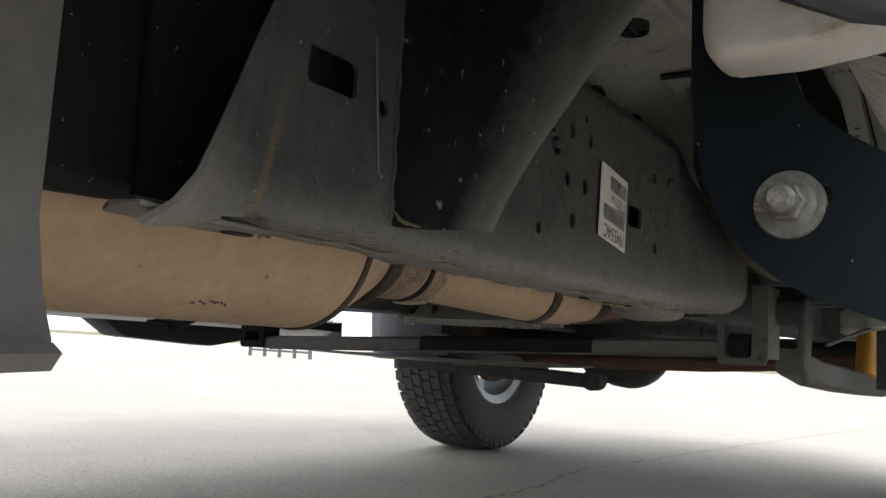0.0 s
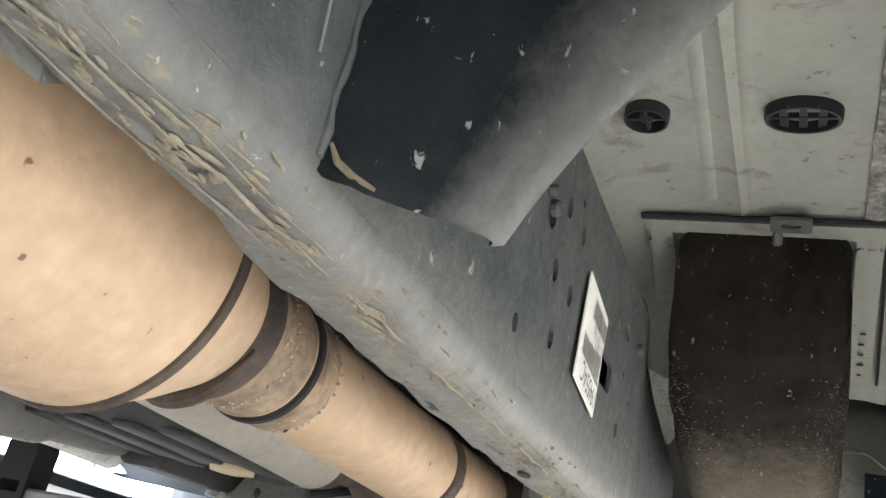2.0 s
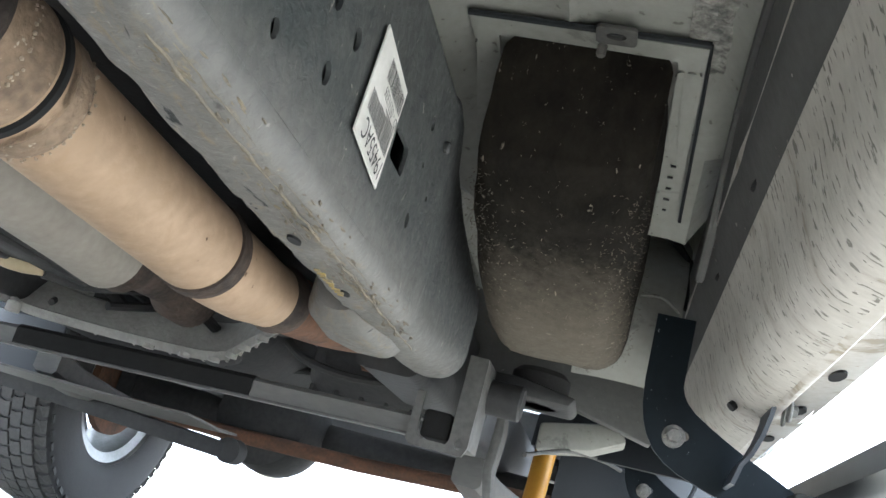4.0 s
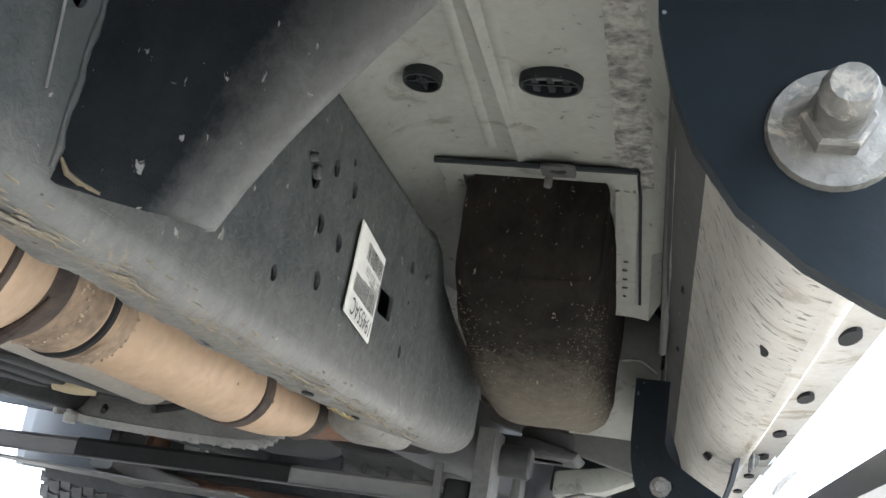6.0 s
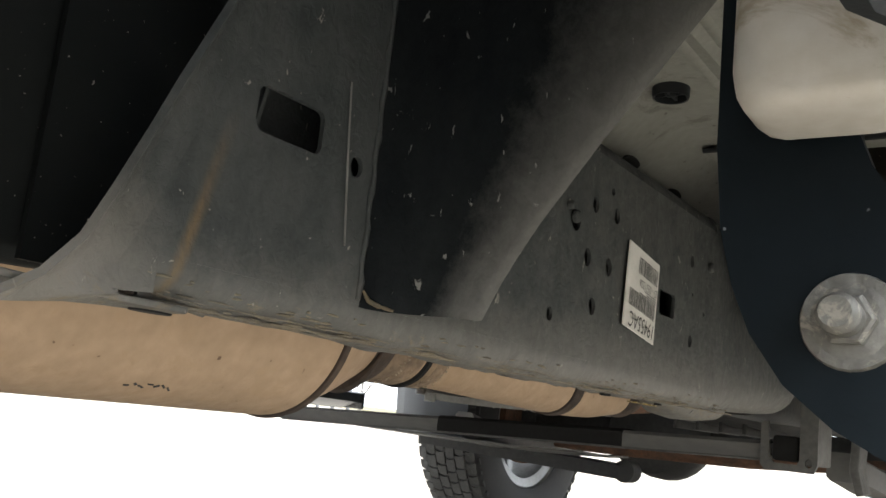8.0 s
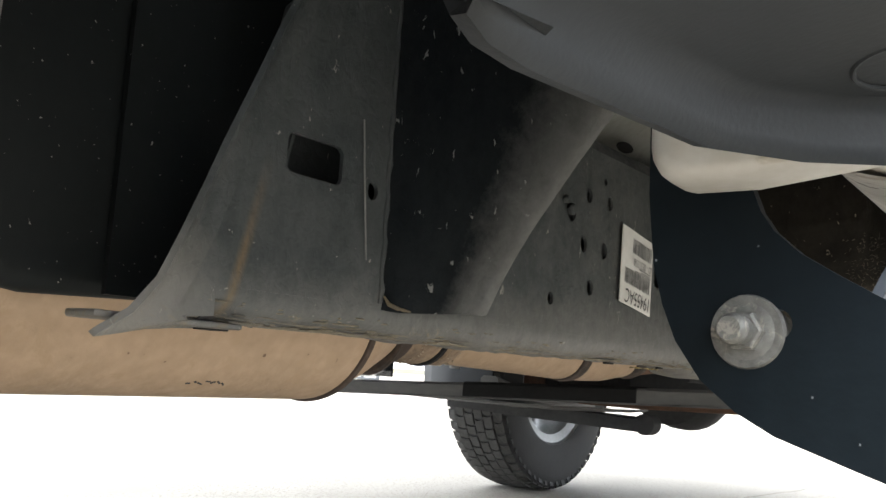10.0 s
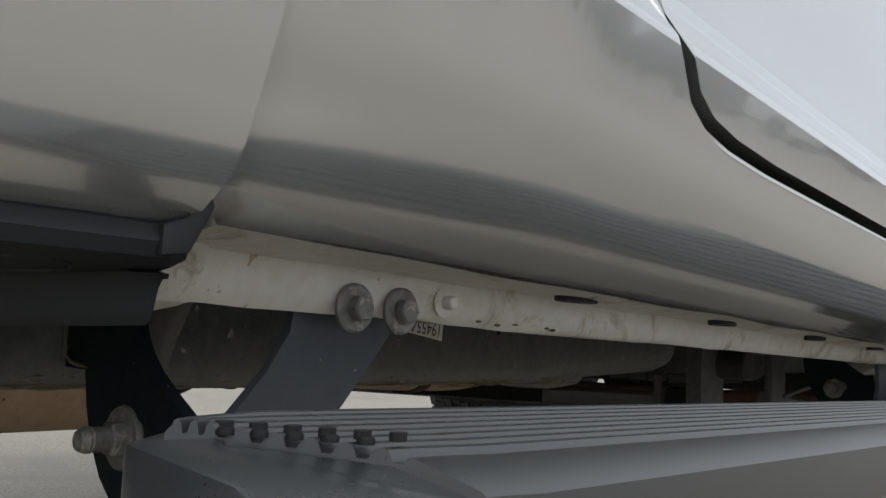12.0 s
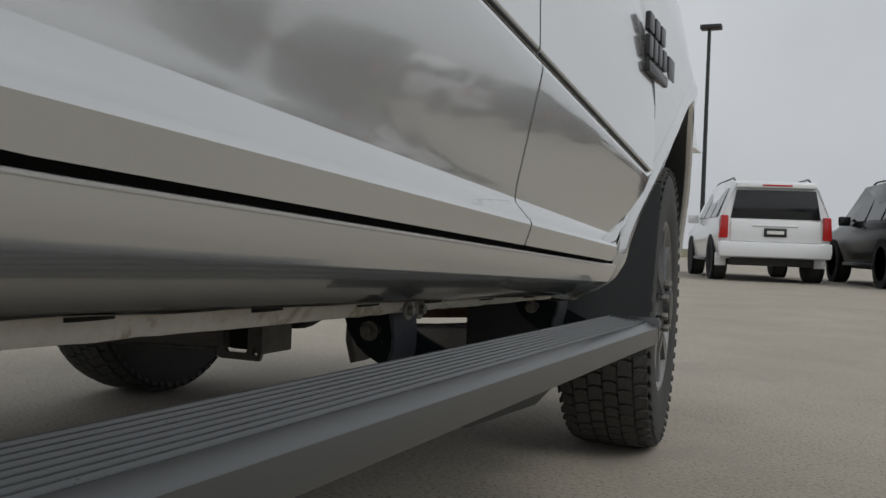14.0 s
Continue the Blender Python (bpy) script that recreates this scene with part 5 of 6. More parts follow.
    part("rusted_clamp", tube([p[cut - 1], p[cut], p[cut + 1]], [.0375, .041, .0375], n=28), CLAMP, ex)
    # scribbled marks on the shell
    bm = bmesh.new()
    rnd = random.Random(3)
    for i in range(7):
        a = radians(-57 + rnd.uniform(-2, 2))
        y = -2.542 + i * .006
        q = Vector((cx + ox * (R + .0003) * math.cos(a), y, cz + (R + .0003) * math.sin(a)))
        own = bmesh.new()
        bmesh.ops.create_cube(own, size=1)
        join(bm, own, Matrix.Translation(q) @ Matrix.Rotation(-a, 4, "Y") @ Matrix.Rotation(rnd.uniform(-.8, .8), 4, "X") @ Matrix.Diagonal((.0006, rnd.uniform(.003, .006), rnd.uniform(.001, .0022), 1)))
    part("paint_mark", bm, INK, ex, smooth=False)
    return ex


exhaust = build_exhaust()


# ---------------------------------------------------------------- crossmember and hanger
def build_crossmember():
    y = -1.30

    def rise(bm):
        for v in bm.verts:
            v.co.z += .032 * (v.co.x - .2)
        return bm

    bm = prism([(y - .022, .380), (y - .022, .405), (y - .016, .411), (y + .03, .411), (y + .03, .407), (y - .014, .407), (y - .014, .386), (y + .034, .386), (y + .034, .380)], "x", -.74, .46)
    bar = part("crossmember", rise(bm), BARGREY, truck, "grey folded steel crossmember, partly wrapped in black")
    part("wrap", rise(prism([(y - .0245, .3785), (y - .0245, .407), (y - .017, .4135), (y + .026, .4135), (y + .026, .403), (y - .012, .403), (y - .012, .3785)], "x", -.235, .19)), BLACKWRAP, bar, "black wrap")
    part("lower_lip", rise(box(-.70, .46, y - .027, y - .018, .3765, .3805, .001)), HANGER, bar)
    # box end on the far side
    part("end_box", plate(rrect(-.80, -.72, .350, .470, .01), [rrect(-.785, -.735, .368, .392, .006)], "y", y - .03, y + .03), BLACKWRAP, bar)
    # U hanger near the right rail
    bm = plate([(.448, .452), (.460, .452), (.462, .392), (.470, .384), (.508, .384), (.512, .392), (.512, .520), (.541, .520), (.541, .386), (.535, .372), (.455, .372), (.448, .380)], [ring(.527, .388, .006, .008, 10)], "y", y - .032, y - .024)
    part("hanger", bm, HANGER, bar, "pale galvanised hanger bracket")
    part("hanger_side", box(.511, .542, y - .026, y + .06, .384, .52, .003), HANGER, bar)
    part("hanger_block", box(.464, .508, y - .022, y + .05, .388, .43, .006), BLACKWRAP, bar)
    part("bushing", lathe([(.024, -.03), (.028, -.026), (.028, .026), (.024, .03)], "x", (.565, y + .05, .478), n=20), DARKMETAL, bar)
    part("outer_strap", prism([(.529, .52), (.541, .52), (.547, .45), (.543, .385), (.553, .340), (.539, .334), (.526, .38), (.529, .45)], "y", y + .28, y + .35, .003), HANGER, bar, "pale bent steel strap")
    return bar


build_crossmember()


# ---------------------------------------------------------------- driveline seen below the cab
def build_driveline():
    gear = part("gearbox", loft([[(x, y, z) for x, z in rrect(x0, x1, z0, z1, r, 4)] for y, x0, x1, z0, z1, r in
                ((-1.75, -.42, -.10, .52, .74, .03), (-1.70, -.45, -.07, .485, .76, .03), (-1.40, -.46, -.06, .478, .76, .03), (-1.34, -.44, -.08, .50, .76, .03))]), DARKMETAL, truck, "black ribbed gearbox cover")
    for i in range(4):
        x = -.42 + i * .09
        part("rib", box(x, x + .045, -1.70, -1.375, .474, .486, .005), DARKMETAL, gear)
    part("plug", tube([(-.222, -1.452, .476), (-.200, -1.447, .476), (-.178, -1.440, .475), (-.150, -1.43, .475)], [.011, .0135, .0125, .008], n=14), TANPLASTIC, gear, "cream plastic plug")
    part("hose", tube(smooth_path([(-.150, -1.43, .475), (-.12, -1.36, .482), (-.14, -1.2, .52), (-.12, -1.1, .55)], 5), .012, n=10), RUBBER, gear)
    # cast transmission pan: a dished skirt with bolt lugs along its rear rim
    rim = smooth_path([(-.42, -1.16, .470), (-.36, -1.18, .436), (-.24, -1.17, .430), (-.10, -1.14, .432), (.03, -1.14, .438), (.11, -1.21, .462), (.185, -1.265, .500)], 4)
    back = smooth_path([(-.46, -1.06, .560), (-.37, -1.10, .552), (-.24, -1.10, .528), (-.10, -1.09, .545), (.01, -1.08, .565), (.09, -1.12, .585), (.16, -1.17, .605)], 4)
    rows = []
    for a, b in zip(rim, back):
        a, b = Vector(a), Vector(b)
        mid = (a + b) / 2 + Vector((0, .02, .012))
        rows.append([a + Vector((0, -.006, .016)), a, a + Vector((0, .014, .004)), (a + mid) / 2, mid, mid + Vector((0, .03, .006))])
    case = part("transfer_case", sheet(rows, .006), CAST, truck, "dusty cast aluminium transmission case with bolt lugs")
    for i in (0, 2, 4):
        q = rim[i]
        part("bolt_lug", lathe([(.012, 0), (.0135, .002), (.0135, .018), (.012, .020), (.0065, .019), (.006, .004), (.006, 0)], "z", (q[0], q[1] - .010, q[2] - .008), n=16), CAST, case)
    for i in range(9, 24, 2):
        a, b = Vector(rim[i]), Vector(back[min(i + 1, len(back) - 1)])
        part("casting_rib", tube([a + Vector((0, .01, 0)), a.lerp(b, .3) + Vector((0, .012, .002)), a.lerp(b, .5) + Vector((0, .018, .008))], .0035, n=6), CAST, case)
    part("drain_boss", lathe([(.018, 0), (.018, .016), (.010, .016), (.009, .010), (.002, .010)], "y", (-.30, -1.10, .512), n=16), CAST, case)
    part("case_body", lathe([(.10, -1.05), (.13, -1.0), (.14, -.7), (.12, -.4)], "y", (-.12, 0, .60), n=24), DARKMETAL, case)
    part("drive_shaft", tube([(.06, -3.4, .58), (.03, -2.4, .535), (0, -1.60, .515), (-.01, -1.50, .513)], .055, n=28), SHAFT, truck, "dusty grey drive shaft")
    sh = part("shaft_joint", lathe([(.03, -1.52), (.055, -1.50), (.058, -1.44), (.04, -1.40), (.034, -1.30), (.05, -1.26), (.05, -1.20)], "y", (-.02, 0, .525), n=20), CLAMP, truck, "rust-browned drive shaft joint")
    # scalloped rim of the pan on its right, and the engine's underside ahead of it
    for i in range(12, 24, 2):
        q = rim[i]
        part("rim_scallop", lathe([(.004, 0), (.011, .001), (.011, .009), (.004, .010)], "z", (q[0], q[1] - .004, q[2] - .003), n=12), CAST, case)
    sump = part("engine_sump", loft([[(x, y, z) for x, z in rrect(x0, x1, z0, z1, .03, 4)] for y, x0, x1, z0, z1 in ((-1.12, .22, .40, .47, .64), (-1.06, .18, .43, .445, .66), (-.80, .16, .44, .435, .68), (-.72, .10, .44, .46, .68), (-.30, .08, .42, .48, .70))]), DARKMETAL, truck, "oily black engine underside")
    for i in range(5):
        part("sump_rib", box(.19 + i * .048, .198 + i * .048, -1.07, -.80, .428, .452, .002), DARKMETAL, sump)
    part("sump_plug", nut((.30, -1.128, .50), "y", .014, .014), RUST, sump)
    part("wiring_hose", tube(smooth_path([(.16, -1.16, .50), (.22, -1.20, .47), (.30, -1.19, .462), (.37, -1.17, .475), (.42, -1.12, .50)], 5), .008, n=8), RUBBER, sump)
    # clutter of lines and castings behind the crossmember
    rnd = random.Random(12)
    for i in range(9):
        x = rnd.uniform(-.1, .38)
        y = rnd.uniform(-1.1, -.6)
        z = rnd.uniform(.45, .58)
        part("engine_casting", loft([[(px, y + k * .05, pz) for px, pz in rrect(x, x + rnd.uniform(.05, .12), z, z + rnd.uniform(.04, .09), .012, 3)] for k in (0, 1, 2)]), rnd.choice((DARKMETAL, CAST, DARKMETAL)), truck)
    for i in range(6):
        x = rnd.uniform(-.5, .4)
        pts = smooth_path([(x, -1.2, rnd.uniform(.46, .56)), (x + rnd.uniform(-.1, .1), -1.0, rnd.uniform(.46, .54)), (x + rnd.uniform(-.15, .15), -.8, rnd.uniform(.45, .56)), (x + rnd.uniform(-.2, .2), -.5, .55)], 5)
        part("hose", tube(pts, rnd.uniform(.006, .012), n=8), RUBBER, truck)
    # underbelly
    part("dark_tunnel", box(-.38, .36, -2.6, -.3, .74, .76), DARKMETAL, truck)


build_driveline()


def build_axle():
    ax = part("front_axle", tube([(-.74, 0, .42), (.74, 0, .42)], .045, n=20), DARKMETAL, truck, "oily black front axle housing")
    diff = lathe([(.05, -.18), (.11, -.14), (.15, -.05), (.155, .02), (.13, .10), (.07, .15)], "y", (-.235, -.02, .425), n=28)
    part("differential", diff, DARKMETAL, ax, "round black differential housing")
    part("diff_cover", lathe([(.13, .0), (.135, -.012), (.10, -.03), (.03, -.04)], "y", (-.235, -.17, .425), n=24), DARKMETAL, ax)
    part("drag_link", tube([(-.74, -.22, .36), (-.3, -.24, .355), (.1, -.25, .365), (.62, -.22, .40)], .02, n=14), RUST, ax, "rusted steering link")
    # lower control arms, pressed steel
    for s in (-1, 1):
        rows = []
        for y, w, z in ((-.05, .035, .345), (-.25, .04, .335), (-.5, .042, .345), (-.72, .038, .36), (-.86, .03, .385)):
            x = s * (.60 - .12 * (y + .05) / -.8)
            rows.append([(x - w, y, z - .022), (x - w, y, z + .022), (x - w * .7, y, z + .03), (x + w * .7, y, z + .03), (x + w, y, z + .022), (x + w, y, z - .022), (x + w * .7, y, z - .03), (x - w * .7, y, z - .03)])
        part("control_arm", loft(rows), BARGREY, ax, "grey pressed steel control arm")
        part("spring_seat", lathe([(.06, 0), (.065, .01), (.065, .04), (.05, .05)], "z", (s * .60, 0.02, .47), n=20), DARKMETAL, ax)
        pts = [(s * .60 + .058 * math.cos(a), .02 + .058 * math.sin(a), .52 + .04 * a / 6.283) for a in np.linspace(0, 6.283 * 6, 90)]
        part("coil_spring", tube(pts, .009, n=8), RUBBER, ax)
    # pressed skid plates between far rail and bar
    part("skid_plate", sheet([[(-.95, -.95, .352), (-.60, -.93, .348), (-.30, -.90, .346), (-.12, -.86, .352)], [(-.93, -.80, .346), (-.60, -.78, .338), (-.30, -.76, .336), (-.11, -.72, .344)], [(-.90, -.62, .350), (-.60, -.60, .340), (-.30, -.60, .338), (-.12, -.58, .346)]], .005), BARGREY, truck, "grey folded skid plate")
    part("link_arm", loft([[(x, y - w, z - .02), (x, y - w, z + .016), (x, y + w, z + .02), (x, y + w, z - .016)] for x, y, z, w in ((-.78, -.62, .330, .02), (-.60, -.62, .322, .03), (-.35, -.60, .312, .035), (-.19, -.58, .305, .032), (-.12, -.57, .302, .026))]), DARKMETAL, truck, "black pressed steel link arm")
    part("link_bushing", lathe([(.022, -.03), (.03, -.026), (.03, .026), (.022, .03)], "y", (-.125, -.57, .305), n=18), RUBBER, truck)
    # right front: knuckle, brake backing, damper
    for s in (1, -1):
        part("knuckle", loft([[(s * (.70 + .02 * k), -.06 + .005 * k, z), (s * (.70 + .02 * k), .06 - .005 * k, z), (s * (.76 + .01 * k), .06, z), (s * (.76 + .01 * k), -.06, z)] for k, z in ((0, .30), (1, .38), (1, .48), (0, .56))]), DARKMETAL, ax)
        part("brake_disc", lathe([(.06, -.012), (.16, -.012), (.16, .012), (.06, .012)], "x", (s * .79, 0, .42), n=36), RUST, ax, "rusty brake disc")
    part("front_damper", tube([(.575, -.40, .36), (.575, -.34, .52), (.572, -.28, .70)], [.026, .027, .027], n=18), YELLOW, truck, "yellow shock absorber")
    part("brake_line", tube(smooth_path([(.60, -1.1, .42), (.66, -.95, .46), (.72, -.8, .475), (.76, -.75, .47)], 5), .004, n=8), HANGER, truck)
    part("inner_bracket", prism([(.60, .50), (.74, .53), (.76, .50), (.70, .47), (.60, .45)], "y", -.95, -.85, .006), FLOORPAN, truck)
    part("firewall", prism([(.36, .60), (.80, .50), (.80, .80), (.36, .80)], "y", -.98, -.94, .006), WALLDARK, truck, "dark grey toe board")
    part("body_mount", lathe([(.035, 0), (.05, .01), (.05, .05), (.04, .06)], "z", (.60, -1.12, .50), n=20), RUBBER, truck)
    part("mount_arm", prism([(.50, .49), (.58, .50), (.66, .50), (.67, .515), (.58, .53), (.50, .53)], "y", -1.20, -1.05, .006), DARKMETAL, truck)
    return ax


build_axle()


# ---------------------------------------------------------------- wheels
def build_wheel(parent, c, side):
    """Tyre with real tread blocks, spoked alloy and hub; side 1 faces +x."""
    R, W = .4165, .24
    wheel = part("wheel", lathe([(.24, -.10), (.25, -.112), (.25, -.106), (.225, -.09), (.215, -.02), (.222, .075), (.246, .104), (.252, .112), (.240, .112), (.228, .096), (.20, .06), (.198, -.02), (.21, -.09), (.24, -.10)], "x", (0, 0, 0), n=48, caps=False), BARREL, parent, "grey spoked alloy wheel with a blocky all-terrain tyre")
    prof = [(.246, -.110), (.262, -.118), (.31, -.124), (.36, -.123), (.385, -.119), (.400, -.110), (.405, -.098), (.4075, -.05), (.408, 0), (.4075, .05), (.405, .098), (.400, .110), (.385, .119), (.36, .123), (.31, .124), (.262, .118), (.246, .110)]
    part("tyre", lathe(prof, "x", (0, 0, 0), n=72, caps=False), RUBBER, wheel, "black all-terrain tyre")
    # tread blocks
    bm = bmesh.new()
    n = 58
    rnd = random.Random(9)
    rows = ((-.098, .034, .034, 0), (-.059, .035, .037, .5), (-.020, .034, .036, .15), (.020, .034, .036, .65), (.059, .035, .037, .3), (.098, .034, .034, .8))
    for cx, w, h, ph in rows:
        for i in range(n):
            a = 2 * math.pi * (i + ph) / n
            half = h / 2 / R * (1.0 + .12 * (-1) ** i)
            sk = .012 * (1 if cx > 0 else -1) * (1 if abs(cx) < .08 else .3)
            edge = abs(cx) > .09
            pts = []
            for rr in (.402, R - (.004 if edge else 0)):
                for dx, da in ((-w / 2, -half), (-w * .1, -half * 1.25), (w / 2, -half), (w / 2, half), (w * .1, half * .8), (-w / 2, half)):
                    ang = a + da + dx * sk * 14
                    out = .0 if not edge else (-.006 if (dx * cx > 0 and rr > .405) else 0)
                    r2 = rr + out
                    pts.append(bm.verts.new((cx + dx, r2 * math.cos(ang), r2 * math.sin(ang))))
            bm.faces.new(pts[6:])
            for k in range(6):
                bm.faces.new((pts[k], pts[(k + 1) % 6], pts[6 + (k + 1) % 6], pts[6 + k]))
    t = part("tread", bm, TREAD, wheel, "dusty tread blocks", smooth=False)
    t["kind"] = "stuff"
    # sidewall lugs
    bm = bmesh.new()
    for i in range(58):
        a = 2 * math.pi * i / 58
        for s in (-1, 1):
            own = bmesh.new()
            bmesh.ops.create_cube(own, size=1)
            join(bm, own, Matrix.Rotation(a, 4, "X") @ Matrix.Translation((s * .1195, 0, .386)) @ Matrix.Rotation(s * radians(20), 4, "Y") @ Matrix.Diagonal((.004, .018 if i % 2 else .024, .022, 1)))
    t = part("shoulder_lug", bm, RUBBER, wheel, smooth=False)
    t["kind"] = "stuff"
    # spokes
    for i in range(8):
        a = 2 * math.pi * i / 8
        own = loft([[(.085, -.030, .06), (.12, -.024, .06), (.12, .024, .06), (.085, .030, .06)], [(.075, -.024, .14), (.108, -.017, .14), (.108, .017, .14), (.075, .024, .14)], [(.07, -.032, .222), (.112, -.026, .222), (.112, .026, .222), (.07, .032, .222)]])
        part("spoke", join(None, own, Matrix.Rotation(a, 4, "X")), RIM, wheel)
    part("hub", lathe([(.085, .05), (.085, .105), (.075, .115), (.06, .116), (.056, .130), (.050, .136), (.02, .138)], "x", (0, 0, 0), n=32), RIMDARK, wheel, "black hub cap")
    for i in range(8):
        a = 2 * math.pi * (i + .5) / 8
        part("lug_nut", nut((.112, .068 * math.cos(a), .068 * math.sin(a)), "x", .012, .022), ZINC, wheel)
    wheel.matrix_basis = Matrix.Translation(c) @ Matrix.Rotation(radians(0 if side > 0 else 180), 4, "Z")
    return wheel


w = build_wheel(truck, (.852, .10, .4165), 1)
w.matrix_basis = w.matrix_basis @ Matrix.Rotation(radians(4), 4, "Z")
for c, s in (((-.879, .03, .4165), -1), ((.872, -3.80, .4165), 1), ((-.872, -3.80, .4165), -1)):
    k = again(w, Matrix())
    k.matrix_basis = Matrix.Translation(c) @ Matrix.Rotation(radians(0 if s > 0 else 180), 4, "Z") @ Matrix.Rotation(radians(11), 4, "X")

# ---------------------------------------------------------------- the far side and the rest of the body
for ob in (rail, panel, rocker, board, arm, bed, fender):
    again(ob, FLIP)
front_bracket(-4.075, -.040, .009, FLIP)


def build_upper():
    """Cab top, bonnet and tail, seen only as what shuts out the sky."""
    bm = loft([[(-.97, y, 1.29), (.97, y, 1.29), (.93, y, 1.5), (.76, y2, zt), (-.76, y2, zt), (-.93, y, 1.5)] for y, y2, zt in ((-2.61, -2.55, 1.90), (-1.9, -1.9, 1.95), (-1.2, -1.2, 1.95), (-.60, -.95, 1.90), (-.30, -.34, 1.32))])
    part("cab_roof", bm, PAINT, truck)
    part("side_glass", plate([(-2.30, 1.34), (-.62, 1.34), (-1.05, 1.82), (-2.20, 1.84)], [], "x", .955, .962), GLASS, truck)
    part("bonnet", loft([[(-.95, y, .95), (.95, y, .95), (.90, y, z), (-.90, y, z)] for y, z in ((-.30, 1.32), (.4, 1.28), (.82, 1.20), (.92, 1.05))]), PAINT, truck, "silver bonnet")
    part("front_bumper", box(-.70, .70, .90, 1.02, .50, .78, .03), RIM, truck)
    part("grille", box(-.70, .70, .88, .96, .80, 1.10, .02), RIMDARK, truck)
    part("cab_back", box(-.96, .96, -2.63, -2.61, .785, 1.30), PAINT, truck)
    part("tailgate", box(-.95, .95, -4.97, -4.92, .62, 1.30, .01), PAINT, truck)
    part("rear_axle", tube([(-.74, -3.8, .42), (.74, -3.8, .42)], .05, n=16), DARKMETAL, truck)


build_upper()


# ---------------------------------------------------------------- parked cars
def build_suv(name, label, paint, x, y, turn, group=""):
    """A large SUV; its tail faces -y before turning."""
    car = thing(name, label, "car", group)
    L, H = 5.1, 1.89
    def ringat(y, wlow, wbelt, wroof, z0, zb, zr, bulge=0.0):
        return [(-wlow, y, z0), (-wbelt, y + bulge, (z0 + zb) / 2), (-wbelt, y + bulge, zb), (-wroof, y, zr), (wroof, y, zr), (wbelt, y + bulge, zb), (wbelt, y + bulge, (z0 + zb) / 2), (wlow, y, z0)]
    rings = [ringat(.16, .93, .985, .66, .50, 1.12, 1.80), ringat(.10, .93, .99, .70, .48, 1.13, 1.83), ringat(.28, .95, 1.01, .74, .42, 1.14, 1.88), ringat(1.5, .97, 1.02, .76, .38, 1.15, 1.91), ringat(2.9, .97, 1.02, .74, .38, 1.12, 1.88), ringat(3.75, .97, 1.01, .86, .40, 1.06, 1.16), ringat(4.85, .95, .98, .80, .45, .95, 1.08), ringat(5.1, .85, .90, .70, .5, .85, .98)]
    rings[0] = ringat(.05, .93, .97, .60, .52, 1.10, 1.12)
    rings.insert(1, ringat(.12, .93, .98, .70, .50, 1.13, 1.80))
    body = part("body", bev(loft(rings), .03, 2, 30), paint, car)
    part("rear_bumper", bev(loft([[(-.98, yy, .46), (.98, yy, .46), (1.0, yy, .60), (.99, yy, .74), (-.99, yy, .74), (-1.0, yy, .60)] for yy in (-.06, .25)]), .03), paint, car)
    part("tail_panel", box(-.80, .80, .02, .10, .74, 1.14, .03), paint, car)
    part("rear_window", prism([(-.80, 1.17), (.80, 1.17), (.70, 1.70), (-.70, 1.70)], "y", .045, .12, .01), GLASS, car, "dark tinted rear window")
    part("roof_spoiler", prism([(-.72, 1.74), (.72, 1.74), (.66, 1.84), (-.66, 1.84)], "y", -.02, .30, .02), paint, car)
    part("brake_light", box(-.26, .26, -.03, .0, 1.77, 1.80), REDLAMP, car)
    for s in (-1, 1):
        part("tail_light", bev(prism([(s * .84, .80), (s * 1.0, .80), (s * .97, 1.22), (s * .84, 1.22)], "y", .0, .14), .015), REDLAMP, car, "red tail light")
        for ya, yb in ((.30, .95), (1.05, 1.85), (1.95, 2.75)):
            own = loft([[(s * (1.022 if z < 1.3 else .80 + .0), yy, z) for yy, z in ((ya, 1.20), (yb, 1.20))] + [(s * .80, yb - (.25 if yb > 2.5 else 0), 1.74), (s * .80, ya, 1.74)],
                        [(s * 1.0, yy, z) for yy, z in ((ya, 1.20), (yb, 1.20))] + [(s * .78, yb - (.25 if yb > 2.5 else 0), 1.74), (s * .78, ya, 1.74)]])
            part("side_window", own, GLASS, car)
        part("roof_rail", tube([(s * .68, .45, 1.90), (s * .68, .6, 1.95), (s * .68, 2.4, 1.95), (s * .68, 2.6, 1.91)], .018, n=8), RIMDARK, car)
        part("mirror", box(s * 1.02, s * 1.24, 2.75, 2.85, 1.12, 1.30, .03), paint, car)
        part("mud_flap", box(s * .80, s * 1.0, .42, .45, .28, .52, .005), paint, car)
        part("step", box(s * .95, s * 1.06, 1.3, 3.1, .36, .42, .01), RIMDARK, car)
        part("door_handle", box(s * 1.015, s * 1.04, 1.9, 2.05, 1.06, 1.09, .006), paint, car)
        for yy in (.95, 3.95):
            arch = part("arch", lathe([(.44, -.03), (.44, .03), (.3, .03), (.3, -.03)], "x", (s * 1.0, yy, .43), n=28), BLACK, car)
            t = part("tyre", lathe([(.22, -.13), (.36, -.135), (.395, -.11), (.40, 0), (.395, .11), (.36, .135), (.22, .13)], "x", (s * .87, yy, .40), n=36), RUBBER, car)
            part("rim", lathe([(.22, .12), (.19, .09), (.06, .10), (.05, .13), (.01, .135)] if s > 0 else [(.22, -.12), (.19, -.09), (.06, -.10), (.05, -.13), (.01, -.135)], "x", (s * .87, yy, .40), n=20), RIM, t)
    part("plate_frame", box(-.20, .20, -.005, .025, .84, 1.0, .01), RIMDARK, car, "dark licence plate frame")
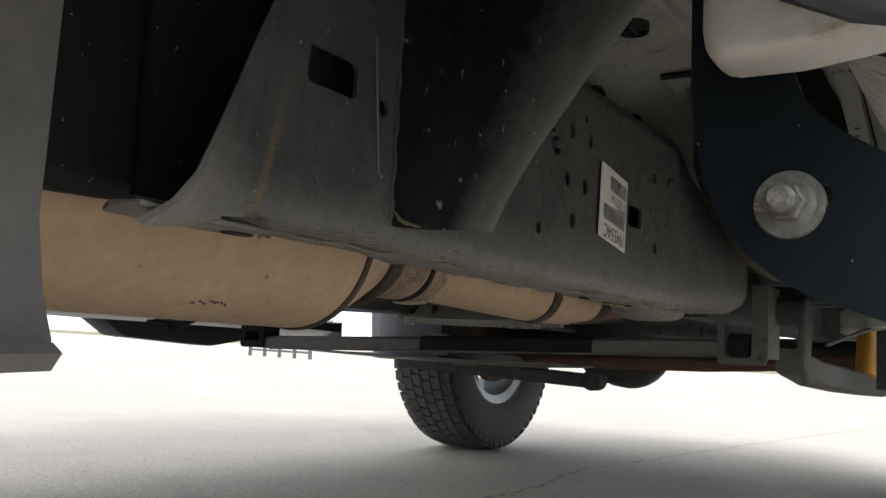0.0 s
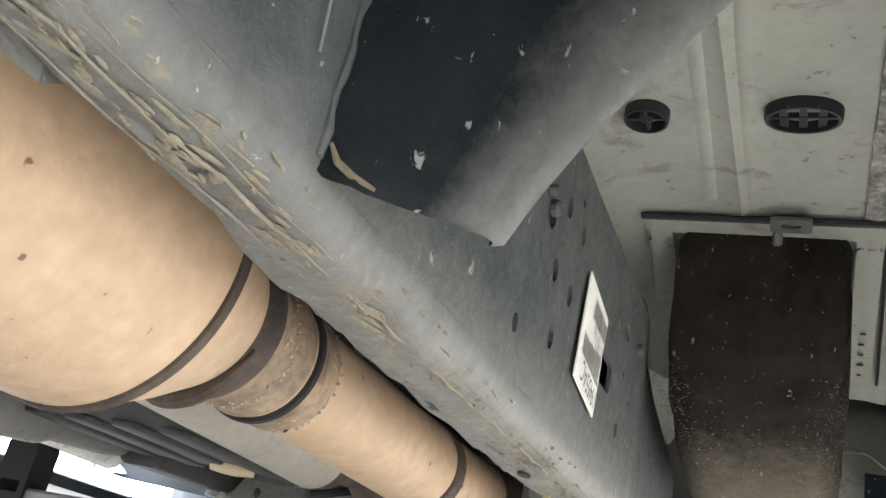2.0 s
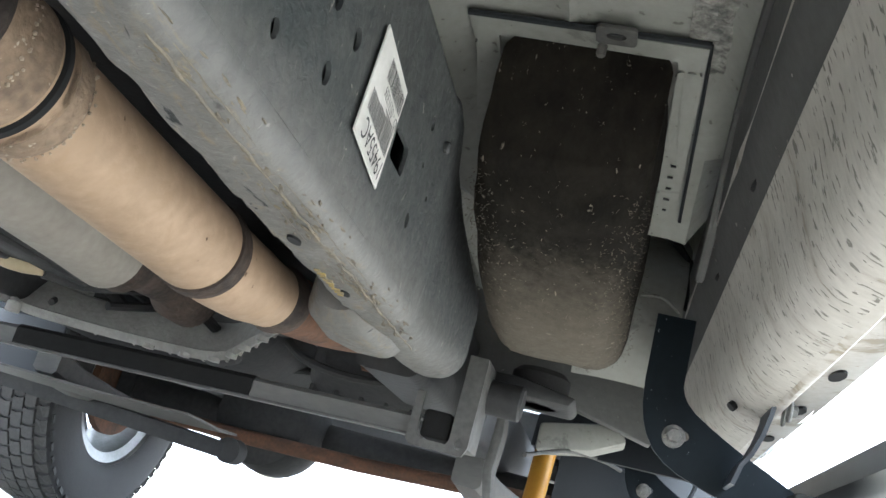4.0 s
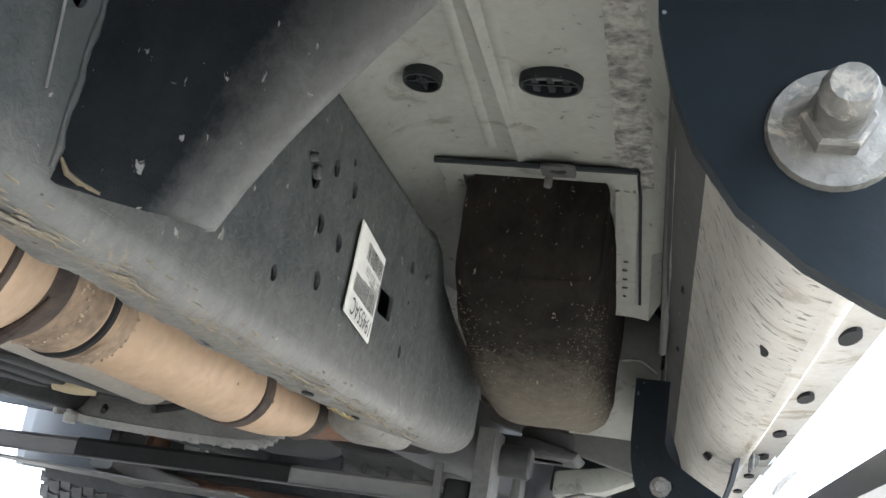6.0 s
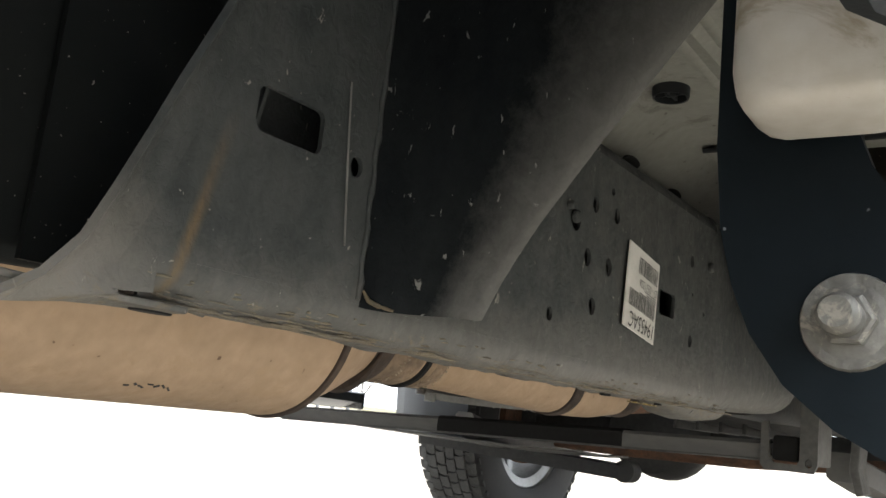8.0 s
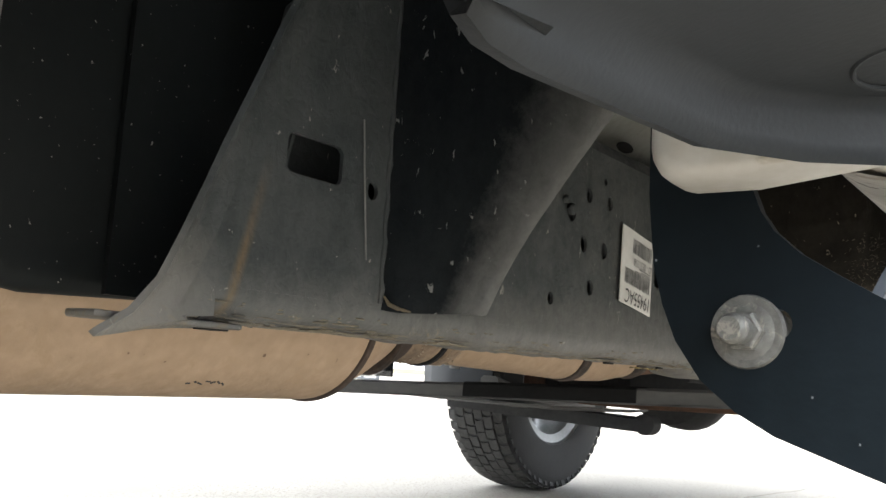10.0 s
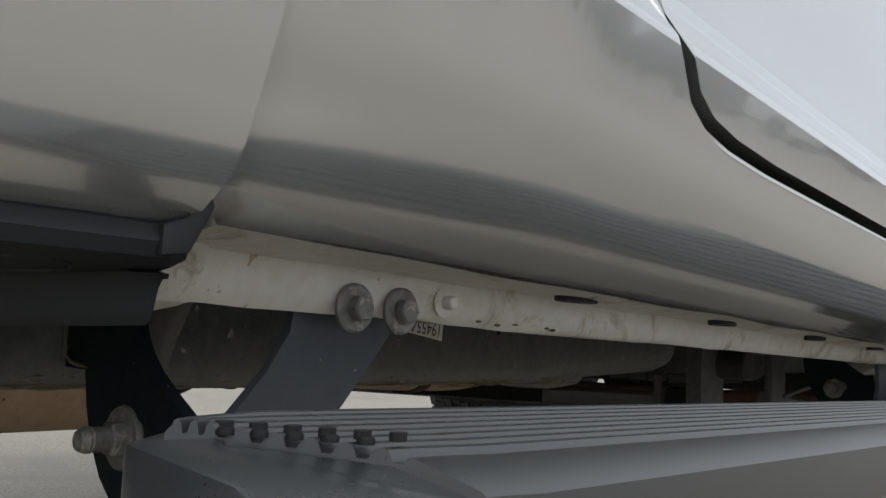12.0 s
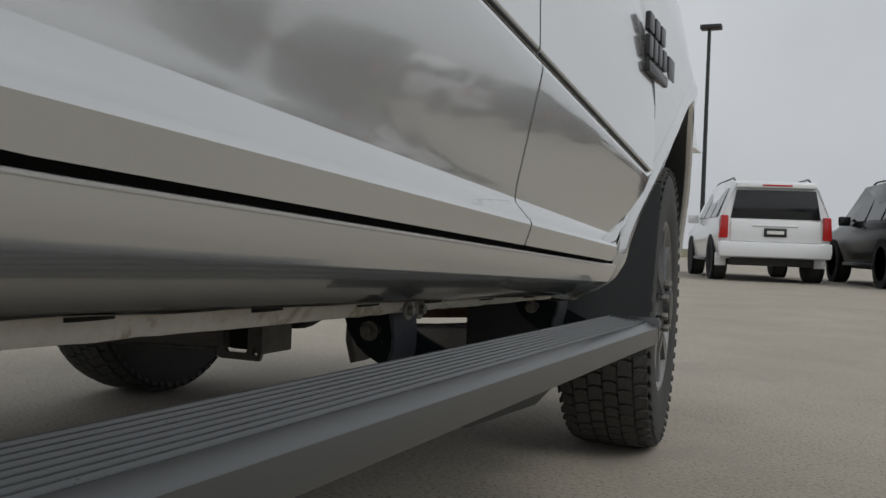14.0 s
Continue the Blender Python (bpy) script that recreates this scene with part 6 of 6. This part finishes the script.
    part("plate_bar", box(-.15, .15, -.012, -.002, .89, .95, .004), LABELWHITE, car)
    part("tail_trim", box(-.40, .40, .0, .03, 1.03, 1.06, .008), paint, car)
    part("underbody", box(-.75, .75, .2, 4.9, .30, .48, .02), DARKMETAL, car)
    car.matrix_basis = Matrix.Translation((x, y, 0)) @ Matrix.Rotation(radians(turn), 4, "Z")
    return car


suv = build_suv("parked_suv", "white SUV parked with its tail lights towards the truck", WHITEPAINT, .42, 15.1, 15, "parked cars")
suv2 = build_suv("parked_suv", "black SUV with black wheels parked beside the white one", BLACKPAINT, 3.40, 14.2, 15, "parked cars")

# cars and trees across the lot, mirrored in the silver doors
for i, (x, y, tn, p) in enumerate(((15.5, -7.5, 92, 0), (15.8, -3.2, 88, 1), (15.2, 1.0, 90, 0), (15.6, 5.4, 91, 1), (15.4, 9.6, 89, 0), (15.8, 16.0, 90, 1), (15.3, 22.5, 91, 1), (15.6, 29.5, 88, 0), (15.4, 37.0, 90, 1), (15.7, 45.0, 92, 1), (15.3, 54.0, 89, 0), (15.6, 64.0, 90, 1))):
    copy_thing((suv, suv2)[p], Matrix.Translation((x, y, 0)) @ Matrix.Rotation(radians(-tn), 4, "Z"))


# ---------------------------------------------------------------- lamp, trees and far things
def build_lamp(x, y, h):
    lamp = thing("street_lamp", "tall black parking lot lamp with a flat square head", "street lamp", at=(x, y, 0))
    part("pole", tube([(0, 0, 0), (0, 0, h * .5), (0, 0, h)], [.085, .075, .06], n=14), RIMDARK, lamp)
    part("lamp_head", box(-.30, .42, -.20, .20, h - .02, h + .14, .03), RIMDARK, lamp)
    part("base", lathe([(.26, 0), (.26, .6), (.22, .62)], "z", (0, 0, 0), n=18), CONCRETE, lamp)
    return lamp


build_lamp(-2.85, 30.0, 8.2)


def build_tree(x, y, h, seed):
    rnd = random.Random(seed)
    tree = thing("tree", "bare leafless tree at the edge of the lot", "tree", "trees along the lot", at=(x, y, 0))
    bm = bmesh.new()
    def limb(p, d, length, r, depth):
        pts, q = [p], p
        dd = d.copy()
        for i in range(3):
            dd = (dd + Vector((rnd.uniform(-.2, .2), rnd.uniform(-.2, .2), rnd.uniform(-.05, .15)))).normalized()
            q = q + dd * length / 3
            pts.append(q)
        tube(pts, [r, r * .85, r * .7, r * .5], n=5, bm=bm)
        if depth:
            for k in range(3 if depth > 1 else 4):
                a = rnd.uniform(0, 6.28)
                nd = (dd + Vector((math.cos(a), math.sin(a), .25)) * .75).normalized()
                limb(pts[rnd.choice((1, 2, 3))], nd, length * .68, r * .5, depth - 1)
    part("trunk", tube([(0, 0, 0), (.03, 0, h * .2), (0, .03, h * .4)], [h * .03, h * .024, h * .018], n=8), BARK, tree)
    for k in range(5):
        a = k * 1.3
        limb(Vector((0, 0, h * (.28 + .03 * k))), Vector((math.cos(a), math.sin(a), 1.1)).normalized(), h * .34, h * .012, 2)
    t = part("crown", bm, BARK, tree)
    return tree


for i, (x, y, h) in enumerate(((-55, 40, 4.6), (-46, 41, 3.6), (-62, 30, 5), (-39, 44, 3.4), (-70, 24, 5), (-34, 50, 4))):
    build_tree(x, y, h, 20 + i)

strip = part("grass_verge", prism([(-300, 46), (300, 62), (300, 380), (-300, 380)], "z", 0.004, 0.03), GRASS, None)
tagged(strip, "dry winter grass beyond the parking lot", "grass", kind="structure")


def build_rail_fence(x, y, n):
    f = thing("metal_rack", "low dark steel pipe rack standing on the lot", "rack", at=(x, y, 0))
    for i in range(n):
        part("post", box(i * .45 - .03, i * .45 + .03, -.03, .03, 0, .9, .005), STEELGREY, f)
    for z in (.12, .45, .86):
        part("bar", box(-.03, (n - 1) * .45 + .03, -.02, .02, z, z + .05, .005), STEELGREY, f)
    return f


build_rail_fence(-14.1, 12.2, 5)
sign = thing("green_sign", "small green road sign on a post", "sign", at=(-62, 33, 0))
part("post", box(-.05, .05, -.05, .05, 0, 1.2), STEELGREY, sign)
part("board", box(-.7, .7, -.06, -.03, .9, 1.9, .01), GREENSIGN, sign)
